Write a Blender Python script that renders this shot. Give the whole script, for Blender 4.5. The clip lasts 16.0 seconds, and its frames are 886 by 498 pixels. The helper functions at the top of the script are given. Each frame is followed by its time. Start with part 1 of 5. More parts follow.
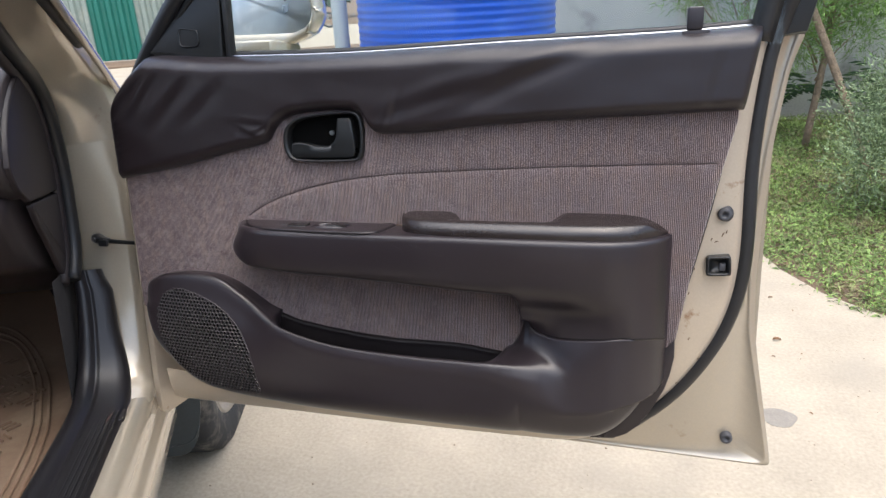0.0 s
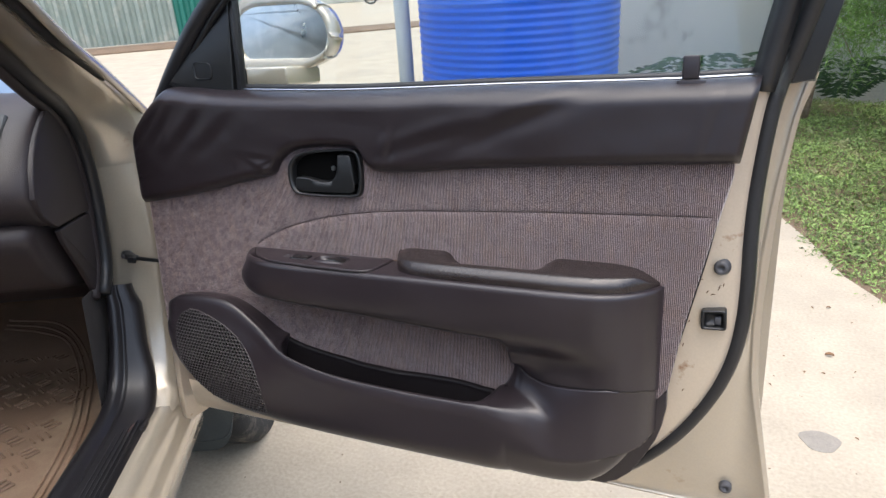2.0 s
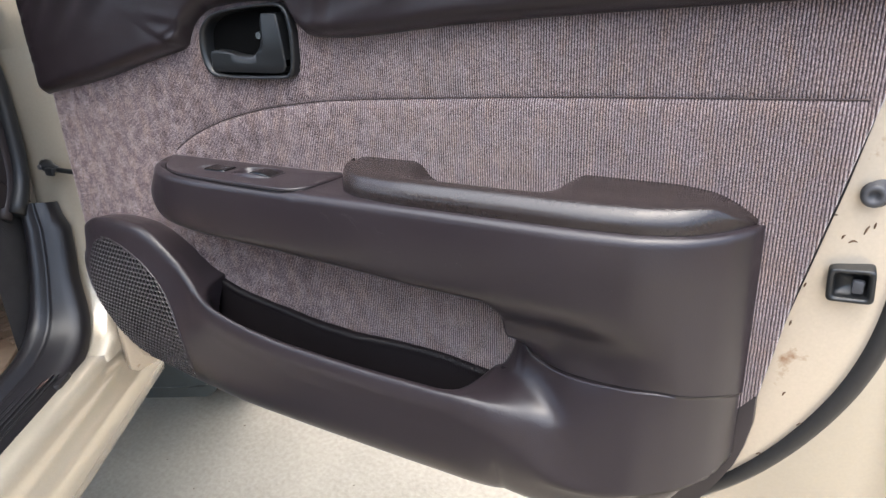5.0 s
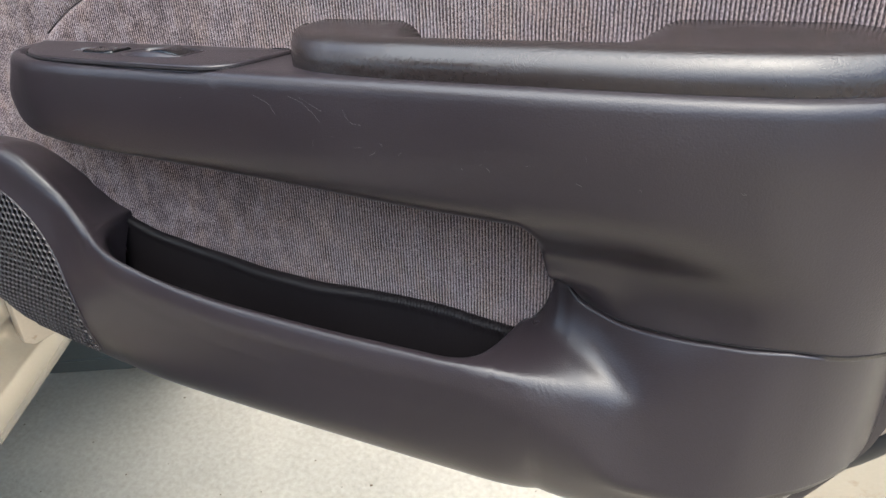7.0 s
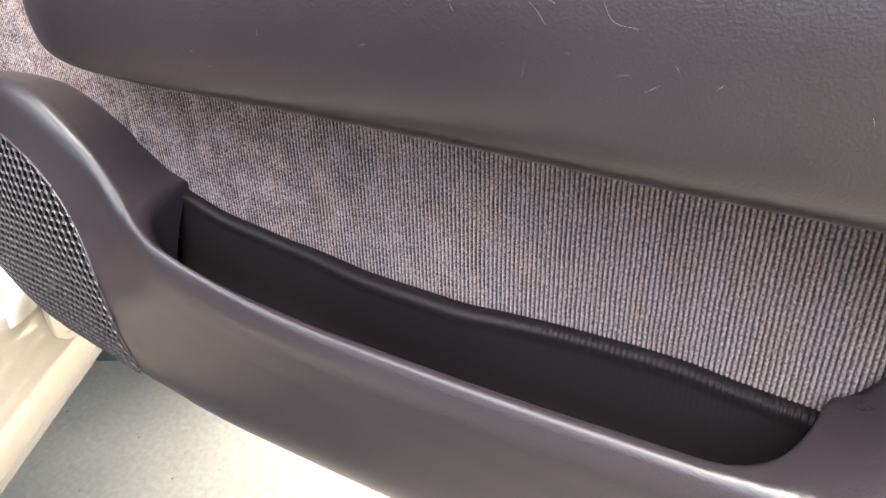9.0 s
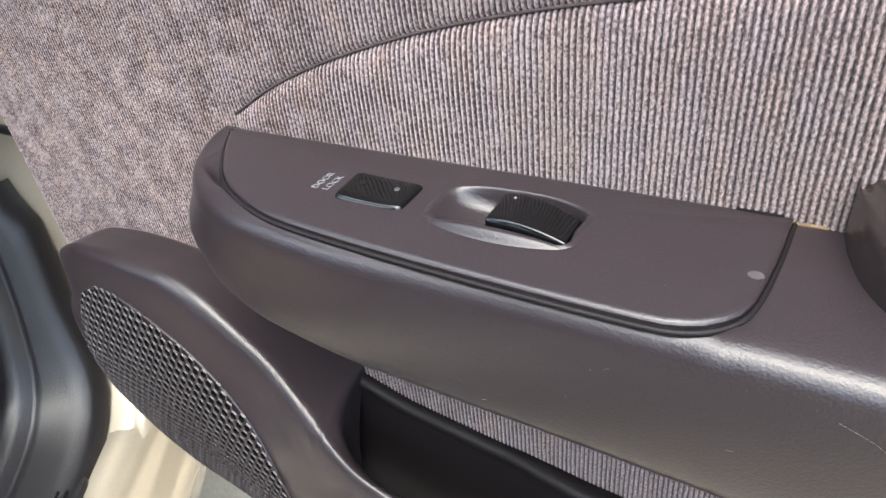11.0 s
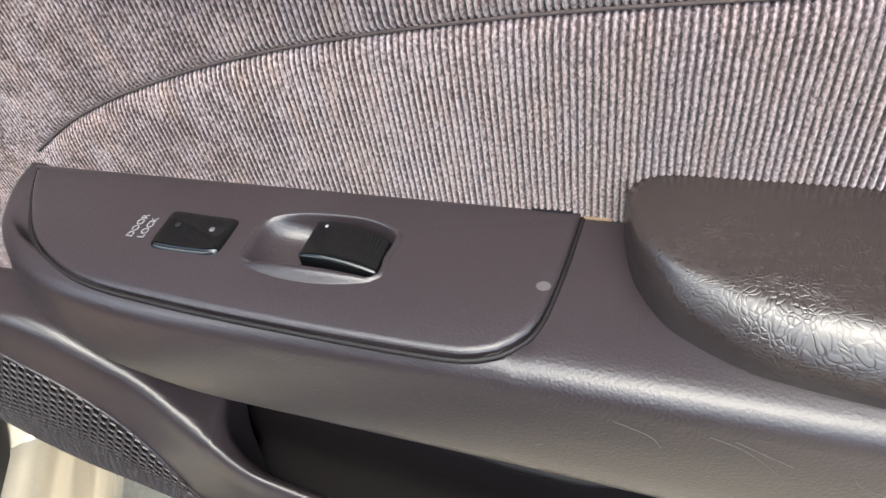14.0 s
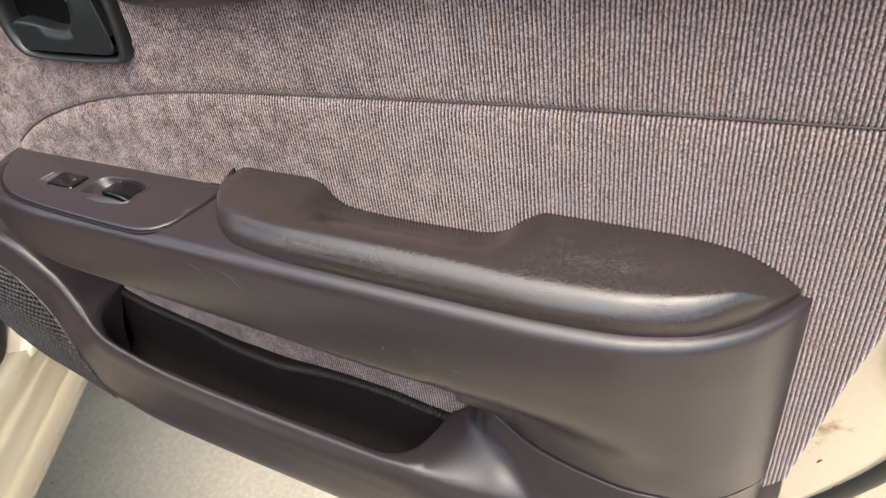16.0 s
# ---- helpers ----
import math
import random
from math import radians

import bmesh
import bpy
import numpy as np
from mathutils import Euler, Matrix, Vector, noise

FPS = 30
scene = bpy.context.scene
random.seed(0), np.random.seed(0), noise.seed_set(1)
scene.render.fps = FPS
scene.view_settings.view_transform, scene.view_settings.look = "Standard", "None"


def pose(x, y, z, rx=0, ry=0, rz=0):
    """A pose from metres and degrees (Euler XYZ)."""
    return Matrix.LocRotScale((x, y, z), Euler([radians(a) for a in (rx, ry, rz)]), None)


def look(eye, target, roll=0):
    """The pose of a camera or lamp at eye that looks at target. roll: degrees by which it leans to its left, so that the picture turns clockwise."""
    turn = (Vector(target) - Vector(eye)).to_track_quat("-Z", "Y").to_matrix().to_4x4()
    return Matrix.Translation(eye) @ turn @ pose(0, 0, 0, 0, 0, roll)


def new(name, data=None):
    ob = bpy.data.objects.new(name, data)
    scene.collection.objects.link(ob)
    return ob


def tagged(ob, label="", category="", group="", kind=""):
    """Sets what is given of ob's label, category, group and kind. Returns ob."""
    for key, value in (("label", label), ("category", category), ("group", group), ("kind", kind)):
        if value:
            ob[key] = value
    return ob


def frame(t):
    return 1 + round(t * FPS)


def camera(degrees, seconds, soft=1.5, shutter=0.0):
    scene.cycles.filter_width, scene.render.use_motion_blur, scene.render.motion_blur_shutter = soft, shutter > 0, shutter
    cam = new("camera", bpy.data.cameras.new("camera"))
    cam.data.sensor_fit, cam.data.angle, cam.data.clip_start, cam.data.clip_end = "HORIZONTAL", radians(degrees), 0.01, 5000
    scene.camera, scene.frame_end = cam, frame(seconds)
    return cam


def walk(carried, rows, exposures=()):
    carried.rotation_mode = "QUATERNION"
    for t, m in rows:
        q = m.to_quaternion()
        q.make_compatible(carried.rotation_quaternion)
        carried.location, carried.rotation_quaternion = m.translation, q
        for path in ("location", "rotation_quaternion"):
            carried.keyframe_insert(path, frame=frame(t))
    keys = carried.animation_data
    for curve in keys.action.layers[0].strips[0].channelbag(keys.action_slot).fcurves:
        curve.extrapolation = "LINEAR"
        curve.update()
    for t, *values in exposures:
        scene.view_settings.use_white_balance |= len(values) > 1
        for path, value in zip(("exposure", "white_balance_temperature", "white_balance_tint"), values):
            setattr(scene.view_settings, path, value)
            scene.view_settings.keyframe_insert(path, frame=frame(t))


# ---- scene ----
from mathutils.bvhtree import BVHTree
cam = camera(67.2, 16.0, soft=1.45)
# The door's own frame leans against the level ground.
LEAN = pose(0, 0, 0.12, -8, -1.5, 0)
PATH = [
    (0, (0.9162, -0.9813, 1.0332), (0.3373, 0.8759, 0.5687), -1.70),
    (0.5, (0.9182, -0.9803, 1.0364), (0.3250, 0.8726, 0.5739), -1.51),
    (1, (0.9343, -0.9717, 1.0451), (0.2926, 0.8615, 0.5682), -1.38),
    (1.5, (0.9777, -0.9652, 1.0891), (0.2696, 0.8381, 0.5918), -1.60),
    (2, (1.0222, -0.9217, 1.1284), (0.2519, 0.8446, 0.5958), -1.82),
    (2.5, (0.9856, -0.8243, 1.1213), (0.2024, 0.9155, 0.5234), -1.86),
    (3, (0.9366, -0.7083, 1.0984), (0.1241, 1.0029, 0.4580), -1.80),
    (3.5, (0.9394, -0.6475, 1.0818), (0.0735, 1.0235, 0.4046), -2.05),
    (4, (0.9877, -0.5856, 1.0382), (0.0361, 1.0349, 0.3526), -2.19),
    (6.5, (0.9282, -0.5380, 0.9857), (0.0557, 1.0630, 0.1634), -3.71),
    (7, (0.8496, -0.4177, 0.9032), (0.0649, 1.2046, 0.0374), -2.51),
    (7.5, (0.7913, -0.3158, 0.8476), (0.0159, 1.2922, -0.0553), -1.35),
    (8, (0.7520, -0.2869, 0.8287), (-0.0541, 1.2979, -0.0870), -1.02),
    (8.5, (0.7212, -0.2835, 0.8251), (-0.1312, 1.2785, -0.0870), -0.88),
    (9, (0.6874, -0.2898, 0.8303), (-0.2193, 1.2480, -0.0722), -1.70),
    (9.5, (0.6408, -0.3045, 0.8577), (-0.3331, 1.2063, -0.0196), -2.84),
    (10, (0.5946, -0.3222, 0.9205), (-0.4138, 1.1615, 0.0366), -3.45),
    (10.2, (0.5792, -0.3089, 0.9480), (-0.4240, 1.1582, 0.0302), -3.93),
    (12.5, (0.4966, -0.1647, 0.9762), (-0.1346, 1.0933, -0.4436), -11.07),
    (13, (0.4929, -0.1585, 0.9768), (-0.1200, 1.1146, -0.4383), -11.23),
    (13.5, (0.5120, -0.1656, 0.9783), (-0.0954, 1.1212, -0.4261), -11.40),
    (14, (0.5634, -0.1906, 1.0019), (-0.0572, 1.0971, -0.3973), -12.08),
    (14.5, (0.6213, -0.2235, 1.0154), (-0.0245, 1.0735, -0.3636), -12.61),
    (15, (0.6916, -0.2426, 1.0331), (0.0022, 1.0573, -0.3218), -12.64),
    (15.5, (0.7875, -0.2646, 1.0518), (0.0260, 1.0252, -0.2726), -12.44),
    (16, (0.9266, -0.3214, 1.0794), (0.0657, 1.0491, -0.0945), -8.83),
]
walk(cam, [(t, LEAN @ look(eye, target, roll)) for t, eye, target, roll in PATH],
     [(0, 1.14, 6300, 9), (2, 1.18, 6250, 9), (3.5, 1.7, 6250, 8), (4.2, 1.9, 6250, 8), (6.5, 1.58, 6050, 4), (7, 1.85, 6100, 3), (7.5, 2.5, 6350, 6), (8, 2.82, 6500, 6), (8.5, 2.88, 6450, 6), (9.2, 2.82, 6400, 6),
      (10, 2.58, 6250, 5), (12.5, 2.12, 6250, 1), (14.5, 2.32, 6350, 1), (15.5, 2.27, 6600, 4), (16, 2.0, 6850, 5)])

# ---- light ----
world = bpy.data.worlds.new("sky")
scene.world = world
world.use_nodes = True
wn, wl = world.node_tree.nodes, world.node_tree.links
sky = wn.new("ShaderNodeTexSky")
sky.sky_type, sky.sun_disc = "NISHITA", False
sky.sun_elevation, sky.sun_rotation = radians(78), radians(145)
sky.air_density, sky.dust_density = 1.0, 4.0
wn["Background"].inputs[1].default_value = 0.15
haze = wn.new("ShaderNodeHueSaturation")
haze.inputs["Saturation"].default_value = 0.96
wl.new(sky.outputs[0], haze.inputs["Color"]), wl.new(haze.outputs[0], wn["Background"].inputs[0])
sun = new("sun", bpy.data.lights.new("sun", "SUN"))
sun.data.energy, sun.data.angle, sun.data.color = 1.5, radians(90), (1.0, 0.98, 0.95)
sun.matrix_world = look((1.0, -1.4, 8.0), (0, 0, 0))

# ---- materials ----
def material(name, color, rough=0.5, metal=0.0, vary=0.15, scale=8.0, grain=300.0, bump=0.0, bump_scale=None, spec=0.5, stain=None, coat=0.0, rough_vary=0.0, island=0.0):
    """A plain surface with two scales of colour change, fine relief and, if wished, stains of a second colour."""
    m = bpy.data.materials.new(name)
    m.use_nodes = True
    n, l = m.node_tree.nodes, m.node_tree.links
    p = n["Principled BSDF"]
    p.inputs["Roughness"].default_value, p.inputs["Metallic"].default_value = rough, metal
    p.inputs["Specular IOR Level"].default_value, p.inputs["Coat Weight"].default_value = spec, coat
    co = n.new("ShaderNodeTexCoord")
    big, fine = n.new("ShaderNodeTexNoise"), n.new("ShaderNodeTexNoise")
    for tex, sc, det in ((big, scale, 5), (fine, grain, 2)):
        tex.inputs["Scale"].default_value, tex.inputs["Detail"].default_value = sc, det
        l.new(co.outputs["Object"], tex.inputs["Vector"])
    add = n.new("ShaderNodeMath")
    add.operation = "ADD"
    l.new(big.outputs["Fac"], add.inputs[0]), l.new(fine.outputs["Fac"], add.inputs[1])
    ramp = n.new("ShaderNodeMapRange")
    ramp.inputs["From Min"].default_value, ramp.inputs["From Max"].default_value = 0.6, 1.4
    ramp.inputs["To Min"].default_value, ramp.inputs["To Max"].default_value = 1 - vary, 1 + vary
    l.new(add.outputs[0], ramp.inputs["Value"])
    mul = n.new("ShaderNodeVectorMath")
    mul.operation = "SCALE"
    mul.inputs[0].default_value = color
    l.new(ramp.outputs[0], mul.inputs["Scale"])
    out = mul.outputs[0]
    if island:
        geo, span, own = n.new("ShaderNodeNewGeometry"), n.new("ShaderNodeMapRange"), n.new("ShaderNodeVectorMath")
        span.inputs["To Min"].default_value, span.inputs["To Max"].default_value = 1 - island, 1 + island
        own.operation = "SCALE"
        l.new(geo.outputs["Random Per Island"], span.inputs["Value"]), l.new(out, own.inputs[0]), l.new(span.outputs[0], own.inputs["Scale"])
        out = own.outputs[0]
    if stain:
        scol, sscale, lo, hi = stain
        st = n.new("ShaderNodeTexNoise")
        st.inputs["Scale"].default_value, st.inputs["Detail"].default_value, st.inputs["Roughness"].default_value = sscale, 8, 0.65
        l.new(co.outputs["Object"], st.inputs["Vector"])
        sr = n.new("ShaderNodeMapRange")
        sr.inputs["From Min"].default_value, sr.inputs["From Max"].default_value = lo, hi
        l.new(st.outputs["Fac"], sr.inputs["Value"])
        mix = n.new("ShaderNodeMix")
        mix.data_type = "RGBA"
        mix.inputs[7].default_value = (*scol, 1)
        l.new(sr.outputs[0], mix.inputs[0]), l.new(out, mix.inputs[6])
        out = mix.outputs[2]
    l.new(out, p.inputs["Base Color"])
    if rough_vary:
        rr = n.new("ShaderNodeMapRange")
        rr.inputs["To Min"].default_value, rr.inputs["To Max"].default_value = rough - rough_vary, rough + rough_vary
        l.new(big.outputs["Fac"], rr.inputs["Value"]), l.new(rr.outputs[0], p.inputs["Roughness"])
    if bump:
        b = n.new("ShaderNodeBump")
        b.inputs["Strength"].default_value, b.inputs["Distance"].default_value = 1.0, bump
        tex = fine
        if bump_scale:
            tex = n.new("ShaderNodeTexVoronoi")
            tex.inputs["Scale"].default_value = bump_scale
            l.new(co.outputs["Object"], tex.inputs["Vector"])
            l.new(tex.outputs["Distance"], b.inputs["Height"])
        else:
            l.new(fine.outputs["Fac"], b.inputs["Height"])
        l.new(b.outputs["Normal"], p.inputs["Normal"])
    return m


def corduroy(name, pitch):
    """Ribbed knit: pale ridges along z, furrows shaded dark by colour, looped along the ridge."""
    m = bpy.data.materials.new(name)
    m.use_nodes = True
    n, l = m.node_tree.nodes, m.node_tree.links
    p = n["Principled BSDF"]
    p.inputs["Roughness"].default_value, p.inputs["Specular IOR Level"].default_value = 0.95, 0.15
    p.inputs["Sheen Weight"].default_value, p.inputs["Sheen Roughness"].default_value = 0.55, 0.40
    co, sep = n.new("ShaderNodeTexCoord"), n.new("ShaderNodeSeparateXYZ")
    l.new(co.outputs["Object"], sep.inputs[0])

    def noise_at(vec, detail):
        mp, t = n.new("ShaderNodeMapping"), n.new("ShaderNodeTexNoise")
        mp.inputs["Scale"].default_value = vec
        t.inputs["Scale"].default_value, t.inputs["Detail"].default_value = 1.0, detail
        l.new(co.outputs["Object"], mp.inputs[0]), l.new(mp.outputs[0], t.inputs["Vector"])
        return t.outputs["Fac"]

    def math_node(op, a, b):
        t = n.new("ShaderNodeMath")
        t.operation = op
        for k, v in enumerate((a, b)):
            if isinstance(v, (int, float)):
                t.inputs[k].default_value = v
            elif v is not None:
                l.new(v, t.inputs[k])
        return t.outputs[0]

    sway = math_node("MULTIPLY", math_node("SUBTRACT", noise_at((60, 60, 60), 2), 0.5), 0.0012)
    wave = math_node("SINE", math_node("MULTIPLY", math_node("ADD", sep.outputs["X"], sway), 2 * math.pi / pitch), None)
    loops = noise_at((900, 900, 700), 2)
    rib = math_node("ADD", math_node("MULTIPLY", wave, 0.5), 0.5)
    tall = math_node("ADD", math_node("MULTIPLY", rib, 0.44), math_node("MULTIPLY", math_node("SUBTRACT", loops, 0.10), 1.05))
    # furrow shade is put into the colour: low is dark, crest pale
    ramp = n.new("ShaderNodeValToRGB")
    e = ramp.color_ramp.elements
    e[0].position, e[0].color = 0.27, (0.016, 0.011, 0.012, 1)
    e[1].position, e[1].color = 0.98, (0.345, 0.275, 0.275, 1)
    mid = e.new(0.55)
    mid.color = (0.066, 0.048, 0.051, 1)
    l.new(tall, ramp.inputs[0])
    warm = n.new("ShaderNodeMix")
    warm.data_type, warm.blend_type = "RGBA", "MULTIPLY"
    warm.inputs[7].default_value = (1.05, 0.99, 0.90, 1)
    tint = n.new("ShaderNodeMapRange")
    tint.inputs["From Min"].default_value, tint.inputs["From Max"].default_value = 0.42, 0.66
    l.new(noise_at((70, 70, 30), 4), tint.inputs["Value"]), l.new(tint.outputs[0], warm.inputs[0]), l.new(ramp.outputs[0], warm.inputs[6])
    nap = n.new("ShaderNodeMapRange")
    nap.inputs["From Min"].default_value, nap.inputs["From Max"].default_value = 0.3, 0.7
    nap.inputs["To Min"].default_value, nap.inputs["To Max"].default_value = 0.91, 1.10
    l.new(noise_at((14, 14, 9), 6), nap.inputs["Value"])
    mul = n.new("ShaderNodeVectorMath")
    mul.operation = "SCALE"
    l.new(warm.outputs[2], mul.inputs[0]), l.new(nap.outputs[0], mul.inputs["Scale"])
    l.new(mul.outputs[0], p.inputs["Base Color"])
    b = n.new("ShaderNodeBump")
    b.inputs["Distance"].default_value = 0.0006
    l.new(tall, b.inputs["Height"]), l.new(b.outputs["Normal"], p.inputs["Normal"])
    return m


def leather(name, color):
    """Worn grained vinyl: fine creases in patches, polished between them."""
    m = material(name, color, 0.24, vary=0.15, scale=9, grain=330, rough_vary=0.08, spec=0.6)
    n, l = m.node_tree.nodes, m.node_tree.links
    co, vor, rip, patch, warp = (n.new(k) for k in ("ShaderNodeTexCoord", "ShaderNodeTexVoronoi", "ShaderNodeMapRange", "ShaderNodeTexNoise", "ShaderNodeTexNoise"))
    warp.inputs["Scale"].default_value, patch.inputs["Scale"].default_value = 60, 22
    mix = n.new("ShaderNodeMix")
    mix.data_type, mix.blend_type = "RGBA", "ADD"
    mix.inputs[0].default_value = 0.02
    l.new(co.outputs["Object"], warp.inputs["Vector"]), l.new(co.outputs["Object"], patch.inputs["Vector"])
    l.new(co.outputs["Object"], mix.inputs[6]), l.new(warp.outputs["Color"], mix.inputs[7])
    vor.feature = "DISTANCE_TO_EDGE"
    vor.inputs["Scale"].default_value = 430
    l.new(mix.outputs[2], vor.inputs["Vector"])
    rip.inputs["From Max"].default_value = 0.22
    l.new(vor.outputs["Distance"], rip.inputs["Value"])
    amount = n.new("ShaderNodeMapRange")
    amount.inputs["From Min"].default_value, amount.inputs["From Max"].default_value = 0.42, 0.62
    amount.inputs["To Min"].default_value = 0.22
    l.new(patch.outputs["Fac"], amount.inputs["Value"])
    b = n.new("ShaderNodeBump")
    b.inputs["Distance"].default_value = 0.0001
    l.new(amount.outputs[0], b.inputs["Strength"]), l.new(rip.outputs[0], b.inputs["Height"])
    l.new(b.outputs["Normal"], n["Principled BSDF"].inputs["Normal"])
    return m


def glass(name, tint=(1, 1, 1), rough=0.0):
    m = bpy.data.materials.new(name)
    m.use_nodes = True
    p = m.node_tree.nodes["Principled BSDF"]
    p.inputs["Base Color"].default_value = (*tint, 1)
    p.inputs["Transmission Weight"].default_value, p.inputs["Roughness"].default_value, p.inputs["IOR"].default_value = 1.0, rough, 1.45
    return m


RIB = 0.0025
SEWN = material("dark_thread", (0.05, 0.036, 0.034), 0.9, vary=0.3, scale=200)
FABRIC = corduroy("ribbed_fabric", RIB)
PLASTIC = material("brown_plastic", (0.0215, 0.0165, 0.0188), 0.31, vary=0.14, scale=9, grain=900, bump=0.00014, rough_vary=0.09, spec=0.52)
VINYL = material("brown_vinyl", (0.0160, 0.0115, 0.0130), 0.33, vary=0.12, scale=7, grain=1200, bump=0.0002, rough_vary=0.07)
PAD = leather("brown_pad_leather", (0.022, 0.0165, 0.0155))
BLACK = material("black_plastic", (0.0105, 0.011, 0.0115), 0.36, vary=0.1, bump=0.00008, grain=900)
GLOSS = material("gloss_black", (0.0022, 0.0023, 0.0025), 0.10, vary=0.1)
LINER = material("black_liner", (0.0078, 0.0060, 0.0066), 0.55, spec=0.22, vary=0.15, bump=0.0001, grain=800)
# near-black, stands in for the shade inside openings
HOLE = material("hole_shade", (0.003, 0.003, 0.003), 1.0, vary=0.1, spec=0.05)
RUBBER = material("black_rubber", (0.012, 0.012, 0.013), 0.45, vary=0.25, scale=25, rough_vary=0.1)
PAINT = material("champagne_paint", (0.44, 0.385, 0.30), 0.25, metal=0.4, vary=0.05, scale=5, coat=1.0, stain=((0.30, 0.20, 0.12), 16, 0.66, 0.80))
SHEET = material("door_inner_paint", (0.50, 0.43, 0.34), 0.30, metal=0.35, vary=0.06, scale=6, stain=((0.28, 0.17, 0.10), 22, 0.66, 0.76))
STEEL = material("steel", (0.45, 0.45, 0.45), 0.3, metal=1.0, vary=0.15, scale=60)
CHROME = material("bright_strip", (0.50, 0.51, 0.53), 0.22, metal=1.0, vary=0.06)
GROMMET = material("grey_rubber", (0.05, 0.05, 0.055), 0.5, vary=0.2, scale=40)
PALE = material("pale_letter", (0.17, 0.165, 0.175), 0.6)
FOAM = material("bare_glue", (0.17, 0.11, 0.06), 0.8, vary=0.4, scale=90)
DASH = material("dash_vinyl", (0.024, 0.0185, 0.0195), 0.48, spec=0.4, vary=0.12, scale=8, bump=0.0002, bump_scale=500)
SILL = material("sill_plastic", (0.0115, 0.0105, 0.012), 0.36, vary=0.2, scale=14, bump=0.0002, grain=700, stain=((0.12, 0.07, 0.05), 9, 0.72, 0.80))
MAT = material("tan_rubber", (0.20, 0.13, 0.085), 0.6, vary=0.15, scale=7, stain=((0.30, 0.22, 0.15), 5, 0.5, 0.7))
CARPET = material("dark_carpet", (0.03, 0.027, 0.027), 0.95, vary=0.4, scale=40, bump=0.002, grain=500)
CONCRETE = material("concrete", (0.375, 0.322, 0.243), 0.85, vary=0.20, scale=4.0, grain=90, bump=0.002, stain=((0.30, 0.265, 0.21), 1.1, 0.52, 0.75))
SCUFF = material("red_scuff", (0.14, 0.075, 0.06), 0.75, vary=0.4, scale=120)
RUST = material("rust", (0.10, 0.055, 0.03), 0.8, vary=0.35, scale=200)
DRY = material("dry_leaf", (0.22, 0.12, 0.06), 0.8, vary=0.3, scale=60)
DAMP = material("damp_spot", (0.235, 0.21, 0.175), 0.7, vary=0.2, scale=30)
SOIL = material("soil", (0.16, 0.11, 0.07), 0.95, vary=0.3, scale=3, bump=0.01, grain=40)
RENDERED = material("wall_render", (0.47, 0.48, 0.44), 0.9, vary=0.16, scale=1.3, grain=60, bump=0.002, stain=((0.15, 0.155, 0.13), 2.2, 0.54, 0.74))
TANK = material("blue_polymer", (0.002, 0.070, 0.46), 0.40, vary=0.06, scale=3, spec=0.3)
TIN = material("green_sheet", (0.25, 0.30, 0.26), 0.6, vary=0.15, scale=2, stain=((0.40, 0.40, 0.34), 2.5, 0.5, 0.75))
TIN_DARK = material("dark_green_sheet", (0.02, 0.16, 0.12), 0.5, vary=0.12, scale=2)
TYRE = material("tyre_rubber", (0.03, 0.03, 0.03), 0.8, vary=0.4, scale=20, stain=((0.18, 0.16, 0.13), 14, 0.5, 0.7))
FLAP = material("flap_rubber", (0.035, 0.042, 0.042), 0.6, vary=0.25, scale=18)
BARK = material("bark", (0.20, 0.15, 0.10), 0.9, vary=0.4, scale=30, bump=0.01, grain=80)
LEAF_A = material("leaf_green", (0.14, 0.25, 0.05), 0.6, island=0.5, vary=0.3, scale=5)
LEAF_B = material("leaf_grey_green", (0.165, 0.225, 0.11), 0.75, island=0.45, vary=0.25, scale=6)
LEAF_D = material("leaf_dark", (0.03, 0.07, 0.025), 0.5, vary=0.4, scale=5)
GRASS = material("creeping_leaf", (0.17, 0.25, 0.065), 0.55, vary=0.35, scale=2.5, island=0.6, stain=((0.34, 0.28, 0.16), 3.2, 0.56, 0.72))
WHITE = material("white_wall", (0.72, 0.71, 0.68), 0.8, vary=0.06, scale=1)
GLASS = glass("window_glass", (0.90, 0.95, 0.93))
MIRROR = material("dusty_mirror", (0.62, 0.66, 0.65), 0.32, metal=1.0, vary=0.06, scale=30, stain=((0.74, 0.76, 0.74), 45, 0.50, 0.62), rough_vary=0.14)


# ---- mesh helpers ----
def part(name, data, mat, parent=None, label="", smooth=True):
    """Links a bmesh or mesh as one object under a thing or a part."""
    hard = False
    if isinstance(data, bmesh.types.BMesh):
        me = bpy.data.meshes.new(name)
        bmesh.ops.recalc_face_normals(data, faces=data.faces[:])
        data.to_mesh(me)
        data.free()
        hard = True
    else:
        me = data
    if mat:
        me.materials.append(mat)
    me.polygons.foreach_set("use_smooth", [smooth and len(f.vertices) <= 6 for f in me.polygons])
    if hard and smooth:
        me.set_sharp_from_angle(angle=radians(28))
    ob = new(name, me)
    if parent:
        ob.parent = parent
    if label:
        tagged(ob, label)
    return ob


def thing(name, m, label, category, group="", kind=""):
    ob = new(name)
    ob.matrix_world = m
    return tagged(ob, label, category, group, kind)


